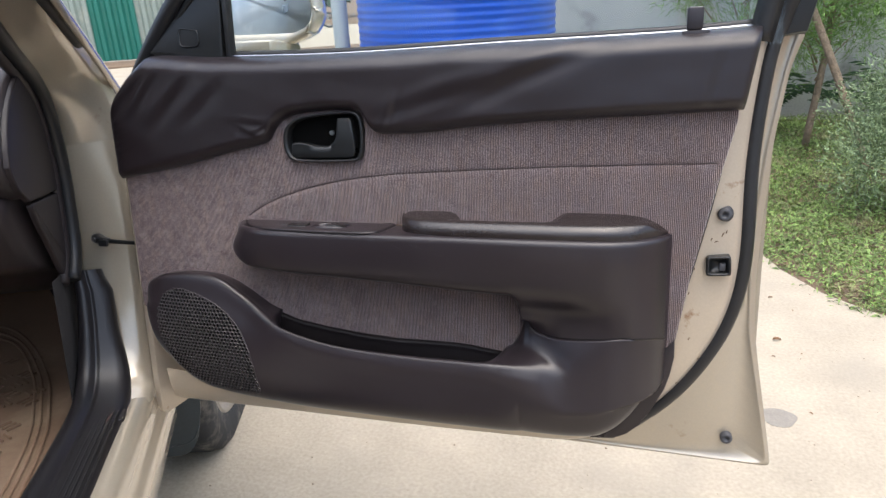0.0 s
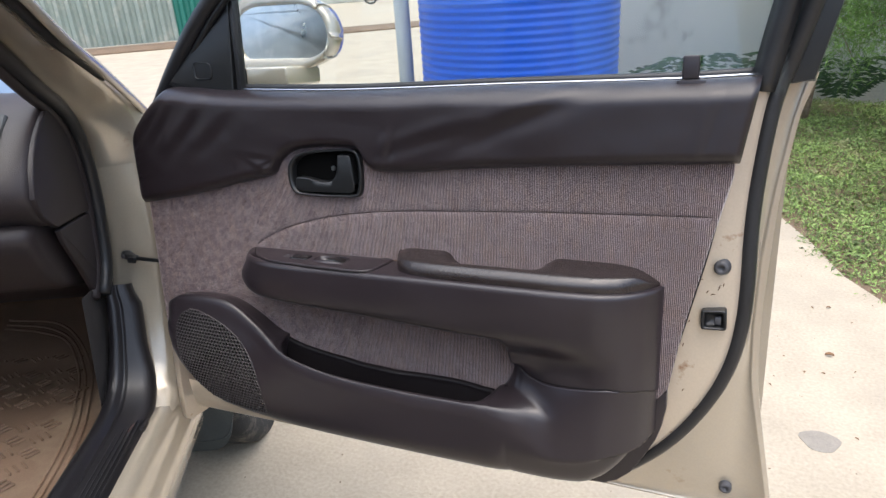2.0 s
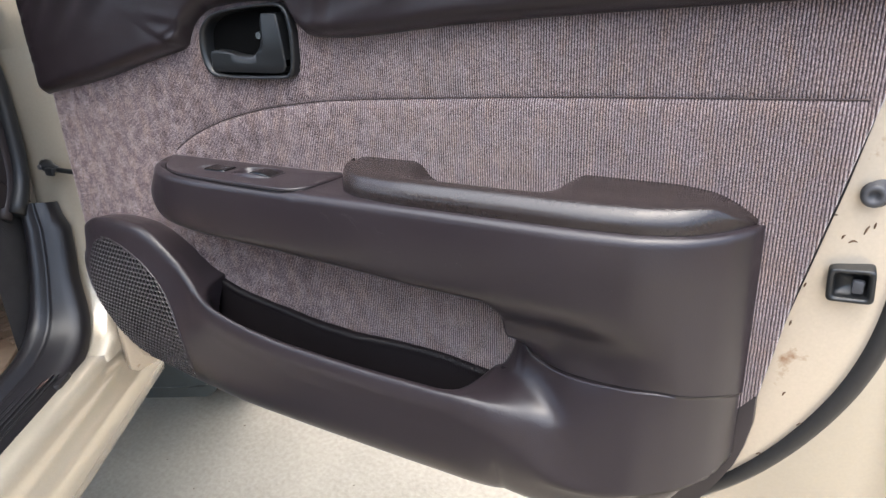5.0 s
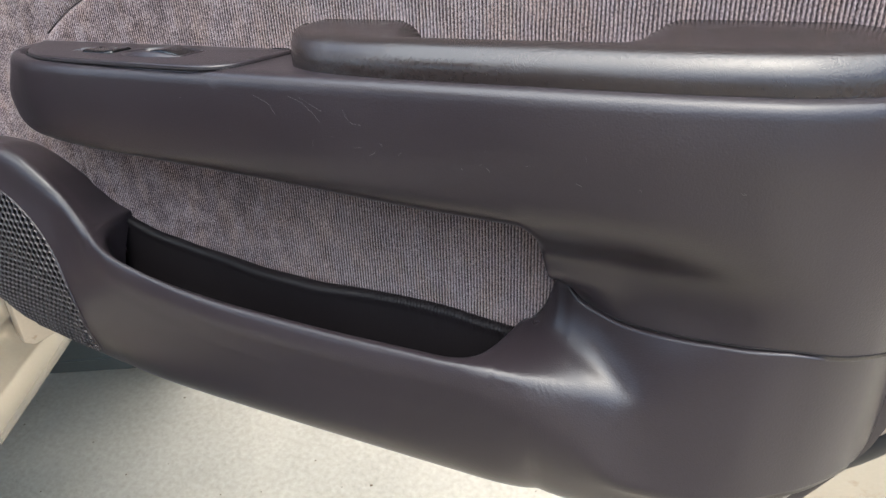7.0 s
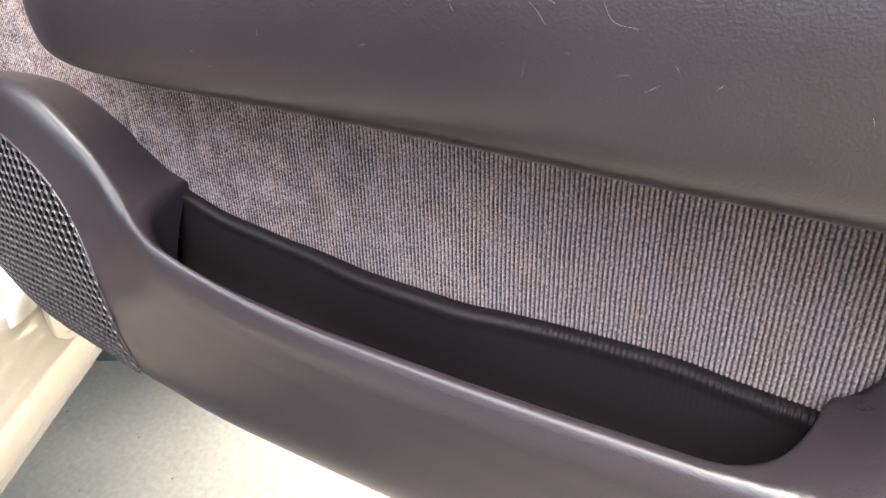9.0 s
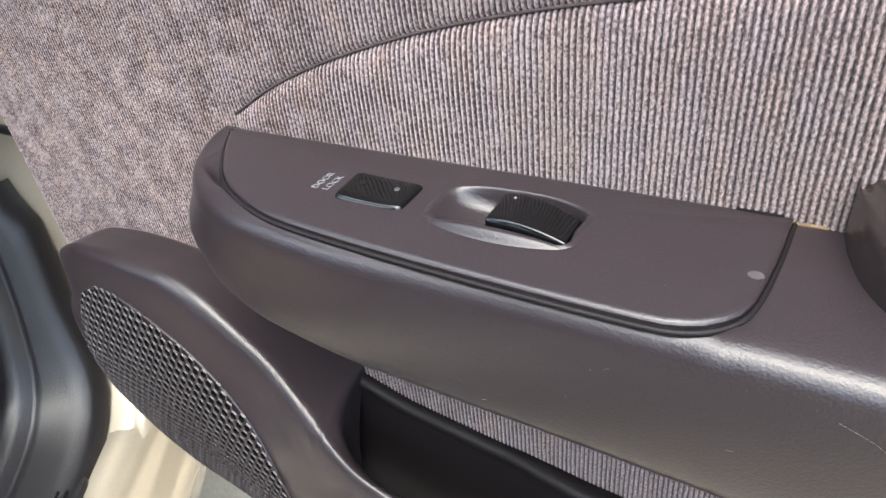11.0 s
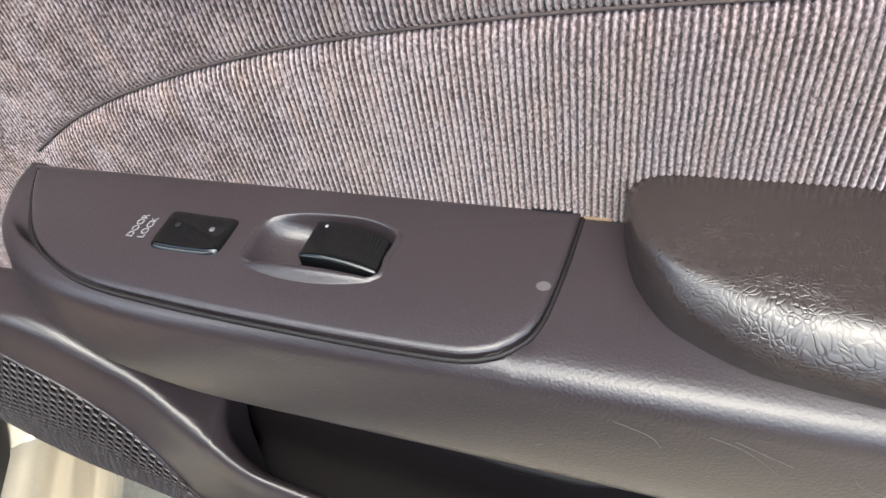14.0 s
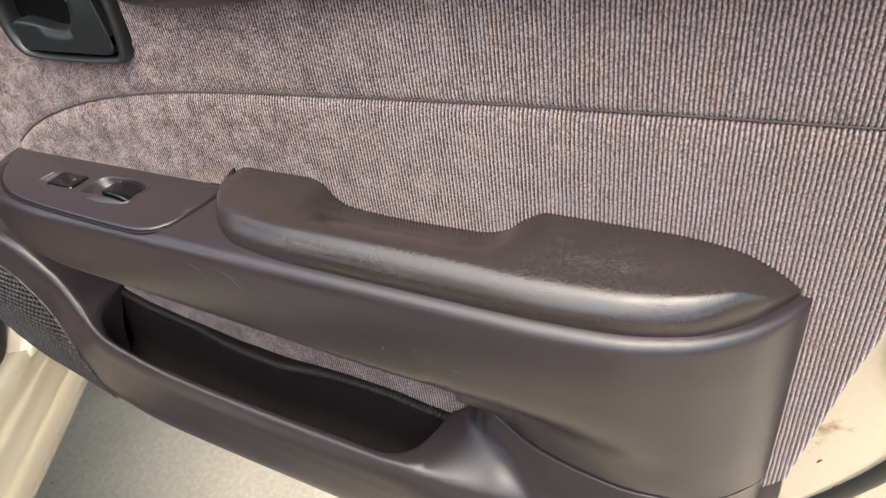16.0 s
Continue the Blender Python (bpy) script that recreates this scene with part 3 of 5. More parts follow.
# window switch in its hollow with a raised guard
def build_bowl():
    c = np.array((0.438, -0.035))
    rows = []
    for k, zz in ((1.07, 0.8270), (1.035, 0.8279), (1.0, 0.8277), (0.97, 0.8266), (0.94, 0.8225), (0.90, 0.8190), (0.6, 0.8165), (0.02, 0.8160)):
        ring = []
        for q in bowl_line:
            x, y = c + (q - c) * k
            # the finger scoop rises towards the front end
            rise = 0.0035 * float(1 - ease(0.410, 0.430, x)) * (k < 0.96)
            ring.append((x, y, zz + rise * min(1, (0.8275 - zz) / 0.004)))
        rows.append(ring)
    return sheet("switch_bowl", np.array(rows), close=True)


part("switch_bowl", build_bowl(), PLASTIC, armrest)


def build_guard():
    rows = []
    for u in np.linspace(0, 1, 26):
        x = 0.4080 + 0.0570 * u
        h = 0.0036 * math.sin(math.pi * u) ** 0.7 + 0.0001
        w = 0.0034 * math.sin(math.pi * u) ** 0.6 + 0.0003
        y = -0.0492 - 0.0016 * math.sin(math.pi * u)
        rows.append([(x, y + w * a, 0.8266 + h * b) for a, b in ((1.0, -0.4), (0.85, 0.3), (0.55, 0.85), (0.15, 1.0), (-0.25, 0.85), (-0.65, 0.42), (-1.0, 0.08), (-1.15, 0.0))])
    return sheet("switch_guard", rows)


part("switch_guard", build_guard(), PLASTIC, armrest)


def build_window_key():
    xs = np.linspace(0.4315, 0.4640, 40)
    rows = []
    for x in xs:
        u = (x - 0.4315) / 0.0325
        crown = 0.8252 + 0.0050 * math.sin(math.pi * (0.30 + 0.62 * u))
        y0, y1 = -0.0228 - 0.005 * u**2, -0.0440 - 0.002 * u
        rows.append([(x, y0, 0.8205), (x, y0 - 0.0004, crown - 0.0006), (x, y0 - 0.0012, crown), *[(x, y0 - 0.0012 + (y1 - y0 + 0.0024) * w, crown + 0.0001) for w in (0.08, 0.2, 0.5, 0.8, 0.92)], (x, y1 + 0.0012, crown), (x, y1 + 0.0004, crown - 0.0006), (x, y1, 0.8205)])
    rows.insert(0, [(0.4315, p[1], 0.8205) for p in rows[0]])
    rows.append([(0.4640, p[1], 0.8205) for p in rows[-1]])
    return sheet("window_key", rows)


wkey = part("window_switch", build_window_key(), GLOSS, armrest, "gloss black window switch rocker")
part("mark", box((0.4370, -0.0275, 0.8302), (0.0011, 0.0013, 0.0003)), PALE, armrest)


def lettering(name, text, size, m, mat, parent):
    c = bpy.data.curves.new(name, "FONT")
    c.body, c.size, c.align_x, c.align_y, c.extrude = text, size, "CENTER", "CENTER", 0.00008
    ob = new(name, c)
    deps = bpy.context.evaluated_depsgraph_get()
    me = bpy.data.meshes.new_from_object(ob.evaluated_get(deps))
    bpy.data.objects.remove(ob)
    me.transform(m)
    return part(name, me, mat, parent, smooth=False)


lettering("lettering", "DOOR", 0.0047, Matrix.Translation((0.3482, -0.0362, 0.8270)) @ Matrix.Rotation(radians(90), 4, "Z"), PALE, armrest)
lettering("lettering", "LOCK", 0.0047, Matrix.Translation((0.3540, -0.0368, 0.8270)) @ Matrix.Rotation(radians(90), 4, "Z"), PALE, armrest)
part("glue_patch", box((0.539, -0.0018, 0.8247), (0.011, 0.0040, 0.0012), 0.0004), FOAM, armrest, "torn corner with yellowed glue")
part("torn_edge", box((0.522, -0.0022, 0.8271), (0.016, 0.0034, 0.0008), 0.0003), LINER, armrest)

SCRATCH = material("pale_scratch", (0.075, 0.068, 0.067), 0.7, vary=0.3, scale=400)
scr = np.random.default_rng(11)


def arm_skin(x, z):
    """The armrest's front face at a place, a hair proud."""
    return float(arm_front(x)) * (1.006 if z > 0.785 else 1.004) - 0.00012


marks = [(0.772, 0.790, 0.006, -80), (0.769, 0.774, 0.004, -20), (0.631, 0.783, 0.007, 10), (0.647, 0.786, 0.004, -60), (0.597, 0.784, 0.009, 75), (0.640, 0.7795, 0.005, 30), (0.612, 0.7885, 0.004, -10), (0.660, 0.782, 0.004, 40), (0.56, 0.790, 0.006, 60), (0.69, 0.793, 0.004, -30), (0.74, 0.782, 0.003, 20), (0.70, 0.776, 0.0025, -70), (0.53, 0.786, 0.003, 10), (0.665, 0.798, 0.004, -50)]
for k in range(14):
    marks.append((scr.uniform(0.42, 0.86), scr.uniform(0.770, 0.806), scr.uniform(0.0008, 0.004), scr.uniform(-90, 90)))
for x, z, size, turn in marks:
    c, sn = math.cos(radians(turn)) * size, math.sin(radians(turn)) * size
    pts = [(x + c * u + 0.1 * sn * (u * u), z + sn * u) for u in (-0.5, 0, 0.5)]
    part("scratch", tube("scratch", [(a, arm_skin(a, b), b) for a, b in pts], [0.00004, 0.00014, 0.00004], 5, 8), SCRATCH, armrest)
for hair in ([(0.583, 0.812), (0.592, 0.8085), (0.600, 0.802), (0.604, 0.797)], [(0.590, 0.812), (0.599, 0.8075), (0.607, 0.8035)], [(0.622, 0.806), (0.626, 0.799), (0.634, 0.797)], [(0.555, 0.811), (0.566, 0.806), (0.570, 0.800)]):
    part("scratch", tube("scratch", [(a, arm_skin(a, b) - 0.0002, b) for a, b in hair], 0.00007, 5, 20), SCRATCH, armrest)
for k in range(34):
    x, y, r = scr.uniform(0.30, 0.525), scr.uniform(-0.058, -0.006), scr.uniform(0.0001, 0.0003)
    if 0.36 < x < 0.475 and -0.052 < y < -0.012:
        continue
    part("speck", prism([(x + r * math.cos(t), y + r * math.sin(t)) for t in np.linspace(0, 5.5, 7)], Matrix.Translation((0, 0, 0.8268)), 0.0002), SCRATCH, armrest)
part("speck", prism([(0.5262 + 0.0026 * math.cos(t), -0.0415 + 0.0022 * math.sin(t)) for t in np.linspace(0, 6.0, 18)], Matrix.Translation((0, 0, 0.8267)), 0.00022), material("rub_mark", (0.055, 0.047, 0.048), 0.6), armrest, "pale rub mark")

# ---- lower trim with the speaker pod and the map pocket ----
low_top = curve((0.040, 0.680), (0.048, 0.698), (0.07, 0.712), (0.10, 0.722), (0.15, 0.720), (0.19, 0.709), (0.235, 0.688), (0.28, 0.676), (0.30, 0.672), (0.317, 0.6675), (0.325, 0.662), (0.335, 0.6555), (0.349, 0.649), (0.372, 0.643), (0.40, 0.638), (0.44, 0.634), (0.49, 0.631), (0.60, 0.629), (0.657, 0.629), (0.69, 0.629), (0.706, 0.630), (0.713, 0.6325), (0.7255, 0.643), (0.7345, 0.659), (0.740, 0.677), (0.743, 0.6885), (0.80, 0.6885))
low_bottom = curve((0.040, 0.664), (0.047, 0.625), (0.068, 0.583), (0.10, 0.553), (0.14, 0.522), (0.18, 0.509), (0.25, 0.503), (0.43, 0.501), (0.80, 0.503), (0.850, 0.507), (0.880, 0.522), (0.906, 0.548), (0.930, 0.590), (0.944, 0.640), (0.951, 0.664))
low_front = curve((0.039, 0.004), (0.042, -0.014), (0.050, -0.032), (0.072, -0.046), (0.10, -0.0535), (0.15, -0.0575), (0.20, -0.0605), (0.25, -0.0645), (0.30, -0.0685), (0.40, -0.073), (0.75, -0.0745), (0.83, -0.073), (0.87, -0.069), (0.902, -0.056), (0.928, -0.036), (0.944, -0.014), (0.951, 0.004))


lip_crest = curve((0.04, 0.676), (0.050, 0.700), (0.07, 0.714), (0.10, 0.7265), (0.15, 0.732), (0.19, 0.731), (0.22, 0.7235), (0.245, 0.7105), (0.27, 0.695), (0.29, 0.6835), (0.315, 0.669), (0.335, 0.6605), (0.352, 0.656), (0.38, 0.648), (0.42, 0.640), (0.49, 0.632), (0.60, 0.628), (0.657, 0.629), (0.70, 0.629), (0.73, 0.6275), (0.77, 0.6255), (0.812, 0.6235), (0.86, 0.630), (0.93, 0.645), (0.951, 0.660))
pocket_edge = curve((0.05, 0.003), (0.3125, 0.003), (0.3150, -0.012), (0.3175, -0.027), (0.3220, -0.039), (0.3290, -0.0475), (0.340, -0.0535), (0.362, -0.059), (0.50, -0.061), (0.672, -0.0605), (0.688, -0.056), (0.700, -0.047), (0.709, -0.032), (0.7145, -0.012), (0.7165, -0.006), (0.743, -0.0095))


ridge_y = curve((0.665, -0.0695), (0.70, -0.0675), (0.73, -0.0650), (0.76, -0.0630), (0.790, -0.0615), (0.812, -0.0615), (0.85, -0.0665), (0.90, -0.0560), (0.951, 0.0))
shelf_back = curve((0.665, -0.062), (0.69, -0.055), (0.715, -0.012), (0.738, -0.026), (0.757, -0.040), (0.775, -0.050), (0.812, -0.0590), (0.85, -0.0645), (0.90, -0.055), (0.951, 0.001))


def section(p):
    """A line down the pocket's inner side, then over the lip and down the front."""
    inner, outer = np.linspace(p[0], p[2], 8, endpoint=False), through_points(p[2:], 52)
    return np.concatenate([inner, outer])


def build_lower():
    xs = np.r_[0.04 + 0.06 * (1 - np.cos(np.linspace(0, np.pi / 2, 24))), np.linspace(0.103, 0.305, 40), np.linspace(0.308, 0.345, 40), np.linspace(0.348, 0.40, 20), np.linspace(0.405, 0.69, 40), np.linspace(0.694, 0.80, 54), np.linspace(0.804, 0.90, 30), 0.951 - 0.049 * (1 - np.sin(np.linspace(0.03, np.pi / 2, 24)))]
    rows = []
    for x in xs:
        t, b, f = float(low_top(x)), float(low_bottom(x)), float(low_front(x))
        if x > 0.743:
            t = float(crack_z(x)) + 0.0002
        pocket = float(ease(0.3125, 0.322, x) * (1 - ease(0.700, 0.7155, x)))
        joined = float(ease(0.738, 0.756, x))
        wide = float(ease(0.13, 0.24, x) * (1 - ease(0.33, 0.38, x)))
        start = float(pocket_edge(x)) if x < 0.743 else float(crack_y(x))
        # the lip's crest: high over the pod, along the pocket, then a hard ridge that dies out
        crest = float(lip_crest(x))
        deep = 0.085 * pocket
        shelf = float((1 - ease(0.275, 0.312, x)) * ease(0.042, 0.07, x))
        t += max(0.0, crest - 0.003 - t) * 0.85 * shelf
        rb = min(0.10, 0.45 * (t - b))
        pod = float(1 - ease(0.19, 0.30, x))
        back = float(1 - ease(0.26, 0.36, x))
        fade = float(ease(0.765, 0.845, x) * (1 - ease(0.90, 0.945, x)))

        def soft(y, k):
            return y * (1 - fade) + (start + (f - start) * k) * fade

        fr = soft(f * (0.94 - 0.28 * back), 0.33)
        hump = 0.001 * pod * float(ease(0.04, 0.08, x))
        p = [(start, t - deep - 0.001), (start, t - 0.5 * deep - 0.0008), (start - 0.001 * pocket, t - 0.003 * pocket - 0.0004), (start + (0.35 - 0.24 * joined * (1 - fade) + 0.07 * fade) * (fr - start), t + (crest - t) * (0.30 + 0.3 * pod + 0.12 * joined) + hump), (start + (0.70 - 0.28 * joined * (1 - fade)) * (fr - start), t + (crest - t) * (0.70 + 0.25 * pod) + hump), (fr, crest), (soft(f * (1 - 0.21 * back), 0.48), max(crest - 0.014 - 0.018 * back, b + rb * 1.5)), (soft(f * (1 - 0.09 * back), 0.64), max(crest - 0.030 - 0.032 * back, b + rb * 1.38)), (soft(f * (0.995 - 0.02 * back), 0.80), max(crest - 0.045 - 0.05 * back, b + rb * 1.2)), (f * 0.95, b + rb * 0.7), (f * 0.78, b + rb * 0.28), (f * 0.45, b + rb * 0.06), (0.012, b)]
        shelf_in = float(ease(0.665, 0.725, x))
        if shelf_in:
            # a level shelf behind the crest, narrowing to a point where the wall comes flush
            flush = float(ease(0.735, 0.835, x))
            yc = float(ridge_y(x))
            yb, zb = float(shelf_back(x)), crest + (0.0155 - 0.0145 * flush) * float(ease(0.69, 0.735, x))
            yb = min(max(yb, yc + 0.001), start - 0.0005)
            wall = [(start, t - deep - 0.001), (start + (yb - start) * 0.10, t + (zb - t) * 0.30), (start + (yb - start) * 0.34, t + (zb - t) * 0.66), (start + (yb - start) * 0.70, t + (zb - t) * 0.93), (yb + (yc - yb) * 0.25, zb + (crest - zb) * 0.30), (yc * 0.985, crest + 0.0006), (yc - 0.0028 * (1 - flush) - 0.0008, crest - 0.006), (yc + (f * 0.985 - yc) * 0.55 - 0.003 * (1 - flush), crest - 0.018 - 0.014 * flush), (f * 0.99, crest - 0.038 - 0.022 * flush)]
            plain = float(ease(0.775, 0.830, x))
            wall = [(y + (start + (f * 0.99 - start) * k**0.75 - y) * plain, z + (t - 0.001 + (crest - 0.060 - t) * k - z) * plain) for (y, z), k in zip(wall, (0, 0.10, 0.22, 0.35, 0.48, 0.60, 0.73, 0.87, 1.0))]
            run = [(f * 0.95, b + rb * 0.7), (f * 0.78, b + rb * 0.28), (f * 0.45, b + rb * 0.06), (0.012, b)]
            old, fresh = section(p), section(p[:2] + [(start, t - 0.0004)] + wall[1:] + run)
            q = old + (fresh - old) * shelf_in
            rows.append(np.stack([np.full(len(q), x), q[:, 0], q[:, 1]], 1))
            continue
        q = section(p)
        rows.append(np.stack([np.full(len(q), x), q[:, 0], q[:, 1]], 1))
    return sheet("lower_trim", rows)


lower = part("lower_trim", build_lower(), PLASTIC, door, "brown moulded lower trim with a map pocket")
part("joint", tube("joint", [(x, float(crack_y(x)) - 0.0002, float(crack_z(x))) for x in np.linspace(0.750, 0.950, 18)], [0.0003, 0.0008, 0.0007, 0.0004, 0.0004], 6, 50), LINER, lower)
part("end_cap", prism([(0.940, 0.659), (0.9645, 0.661), (0.965, 0.634), (0.960, 0.605), (0.9535, 0.582), (0.938, 0.550), (0.919, 0.5175), (0.900, 0.500), (0.880, 0.490), (0.845, 0.487), (0.84, 0.505), (0.90, 0.54), (0.928, 0.59)], facing(0.019), 0.015, 0.004), PLASTIC, lower)


def build_liner():
    top = curve((0.31, 0.663), (0.32, 0.6595), (0.35, 0.6505), (0.38, 0.6458), (0.41, 0.6415), (0.44, 0.6395), (0.47, 0.637), (0.50, 0.6362), (0.53, 0.6345), (0.56, 0.6332), (0.59, 0.6325), (0.62, 0.6325), (0.65, 0.6315), (0.68, 0.6275), (0.7165, 0.6235))
    # the lining has come loose and sags away from the fabric in the middle
    loose = curve((0.30, 0.0), (0.41, 0.0), (0.44, 0.0035), (0.47, 0.0065), (0.50, 0.0085), (0.53, 0.0085), (0.56, 0.0040), (0.59, 0.0005), (0.62, 0.0), (0.7165, 0.0))
    rows = []
    for x in np.arange(0.306, 0.7165, 0.0006):
        z, o = float(top(x)), max(0.0, float(loose(x)))
        r = 0.0004 * float(ease(0.52, 0.68, x)) * math.sin(2 * math.pi * x / 0.0030)
        rows.append([(x, 0.002, z - 0.003 - 0.6 * o), (x, -0.0025 - 0.8 * o, z + 0.0006), (x, -0.0065 - r - o, z + 0.0010 + r), (x, -0.0100 - r - o, z - 0.0008 + r), (x, -0.0112 - r - o, z - 0.0035), (x, -0.0100 - r - o, z - 0.0065), (x, -0.0105 - 0.95 * o, z - 0.010), (x, -0.013 - 0.5 * o, z - 0.04), (x, -0.018, z - 0.07), (x, -0.056, z - 0.078)])
    return sheet("pocket_liner", rows)


part("pocket_liner", build_liner(), LINER, door, "black pocket lining with a rolled edge")

# speaker grille: a skin of small holes, shaded inside by near-black colour
grille_line = through_points([(0.090, 0.672), (0.102, 0.695), (0.138, 0.7065), (0.1964, 0.692), (0.2333, 0.672), (0.2615, 0.643), (0.2805, 0.605), (0.290, 0.560), (0.291, 0.541), (0.284, 0.533), (0.24, 0.529), (0.19, 0.531), (0.145, 0.546), (0.106, 0.582), (0.090, 0.625), (0.090, 0.672)], 90)


def low_skin():
    """Depth of the pod's front at x and z, from the trim's own surface."""
    me = lower.data
    co = np.array([v.co for v in me.vertices]).reshape(-1, 60, 3)
    xs = co[:, 0, 0]

    def f(x, z):
        k = int(np.clip(np.searchsorted(xs, x), 1, len(xs) - 1))
        y = []
        for q in (co[k - 1], co[k]):
            i = int(np.argmax(q[:, 2]))
            y.append(np.interp(z, q[i:, 2][::-1], q[i:, 1][::-1]))
        u = (x - xs[k - 1]) / (xs[k] - xs[k - 1])
        return float(y[0] + (y[1] - y[0]) * u)

    return f


skin = low_skin()


def build_grille():
    verts, faces = [], []
    px, pz = 0.0070, 0.0061
    for r, z in enumerate(np.arange(0.522, 0.712, pz)):
        for x in np.arange(0.09, 0.32, px) + (px / 2 if r % 2 else 0):
            if not inside(x, z, grille_line):
                continue
            base = len(verts)
            for k, dy in ((1.0, -0.0016), (0.84, -0.0025), (0.66, -0.0019), (0.58, -0.0002)):
                for a in range(6):
                    ang = math.pi / 3 * a + math.pi / 6
                    vx, vz = x + px / 1.732 * k * math.cos(ang), z + pz / 1.5 * k * math.sin(ang)
                    verts.append((vx, skin(vx, vz) + dy, vz))
            for ring in range(3):
                for a in range(6):
                    b = (a + 1) % 6
                    faces.append((base + ring * 6 + a, base + ring * 6 + b, base + ring * 6 + 6 + b, base + ring * 6 + 6 + a))
            faces.append(tuple(base + 18 + a for a in range(6)))
    me = bpy.data.meshes.new("speaker_grille")
    me.from_pydata(verts, [], faces)
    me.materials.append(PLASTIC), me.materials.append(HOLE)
    # inner walls and floors of the shallow pits get the painted shade
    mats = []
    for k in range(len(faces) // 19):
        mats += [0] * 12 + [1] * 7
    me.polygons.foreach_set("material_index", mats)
    return me


part("speaker_grille", build_grille(), None, lower, "perforated speaker grille", smooth=False)
rim3 = [(x, skin(x, z) - 0.0003, z) for x, z in grille_line]
part("grille_rim", tube("grille_rim", rim3, 0.0012, 6, 120), PLASTIC, lower)

# ---- inside handle ----


def ring_mesh(name, line, c, steps):
    return sheet(name, np.array([[(*(c + (p - c) * k), y) for p in line] for k, y in steps])[:, :, [0, 2, 1]], close=True)


handle = part("inside_handle", ring_mesh("bezel", hline, hc, ((1.0, 0.002), (1.005, -0.006), (0.995, -0.0095), (0.97, -0.0112), (0.93, -0.0105), (0.905, -0.007), (0.895, -0.002), (0.885, 0.0045))), BLACK, door, "black recessed inside door handle")


part("handle_well", prism([tuple(hc + (q - hc) * 0.91) for q in hline], facing(0.0056), 0.0012), HOLE, handle)


lever_top = curve((0.3740, 0.9440), (0.3760, 0.9510), (0.382, 0.9535), (0.400, 0.9520), (0.425, 0.9478), (0.437, 0.9478), (0.446, 0.9512), (0.452, 0.9572), (0.4555, 0.966), (0.4570, 0.978), (0.4580, 0.988), (0.4605, 0.9915), (0.478, 0.9915), (0.4815, 0.988), (0.4850, 0.96), (0.4862, 0.944))
lever_low = curve((0.3740, 0.9360), (0.3765, 0.9310), (0.384, 0.9292), (0.474, 0.9295), (0.4825, 0.9315), (0.4862, 0.9370))


def build_lever():
    """An L-shaped blade: low at the front, turning up into the finger block."""
    rows = []
    for x in np.r_[np.linspace(0.3740, 0.384, 12), np.linspace(0.388, 0.436, 12), np.linspace(0.438, 0.4610, 44), np.linspace(0.464, 0.476, 5), np.linspace(0.478, 0.4862, 14)]:
        lo, hi = float(lever_low(x)), float(lever_top(x))
        e = min(1.0, (x - 0.3740) / 0.002, (0.4862 - x) / 0.002)
        out = -0.0075 - 0.0012 * e
        rows.append([(x, 0.005, lo), (x, out + 0.002, lo), (x, out + 0.0006, lo + 0.0005), (x, out, lo + 0.0016), (x, out + 0.0006, 0.5 * (lo + min(hi, 0.951))), (x, out, min(hi, 0.951) - 0.0016), (x, out, hi - 0.0016), (x, out + 0.0006, hi - 0.0005), (x, out + 0.002, hi), (x, 0.005, hi)])
    return sheet("lever", [[(x - 0.0140, y, z + 0.0030) for x, y, z in row] for row in rows])


part("lever", build_lever(), BLACK, handle, "black pull lever")
bm = bmesh.new()
bmesh.ops.create_cone(bm, cap_ends=True, segments=20, radius1=0.0042, radius2=0.0036, depth=0.003, matrix=Matrix.Translation((0.4285, 0.0030, 0.9712)) @ Matrix.Rotation(radians(90), 4, "X"))
part("screw", bm, STEEL, handle, "bare steel screw")

# lock knob on the sill
knob = part("lock_knob", box((0.9680, 0.010, 1.1155), (0.0205, 0.014, 0.030), 0.003, 3), VINYL, door, "brown lock knob")
part("knob_base", prism(rounded([(0.951, 0.0), (0.988, 0.0), (0.985, 0.024), (0.954, 0.024)], 0.005), Matrix.Translation((0, 0, 1.094)), 0.006, 0.002), VINYL, knob)

# ---- door shell ----
# matching places on the rubber seal and on the door's edge, round from the belt to the hinge
SEAL = [(1.079, 1.115), (1.066, 1.0868), (1.0567, 1.0047), (1.0504, 0.911), (1.0547, 0.829), (1.053, 0.744), (1.034, 0.662), (0.9753, 0.5634), (0.909, 0.5014), (0.838, 0.4583), (0.78, 0.452), (0.60, 0.448), (0.30, 0.445), (0.03, 0.445)]
EDGE = [(1.122, 1.104), (1.120, 1.0949), (1.1052, 1.0495), (1.0914, 0.9458), (1.0855, 0.8187), (1.0835, 0.7294), (1.0885, 0.637), (1.1265, 0.424), (1.122, 0.4175), (0.95, 0.4195), (0.80, 0.4205), (0.60, 0.4215), (0.30, 0.4175), (-0.012, 0.413)]
INNER = [(0.99, 1.085), (0.985, 1.04), (0.97, 0.96), (0.955, 0.88), (0.95, 0.80), (0.93, 0.70), (0.91, 0.65), (0.88, 0.60), (0.85, 0.56), (0.80, 0.53), (0.74, 0.51), (0.60, 0.50), (0.30, 0.50), (0.03, 0.52)]


def dense(line, each=7):
    p = np.array(line, float)
    return np.concatenate([p[k] + np.linspace(0, 1, each, endpoint=False)[:, None] * (p[k + 1] - p[k]) for k in range(len(p) - 1)] + [p[-1:]])


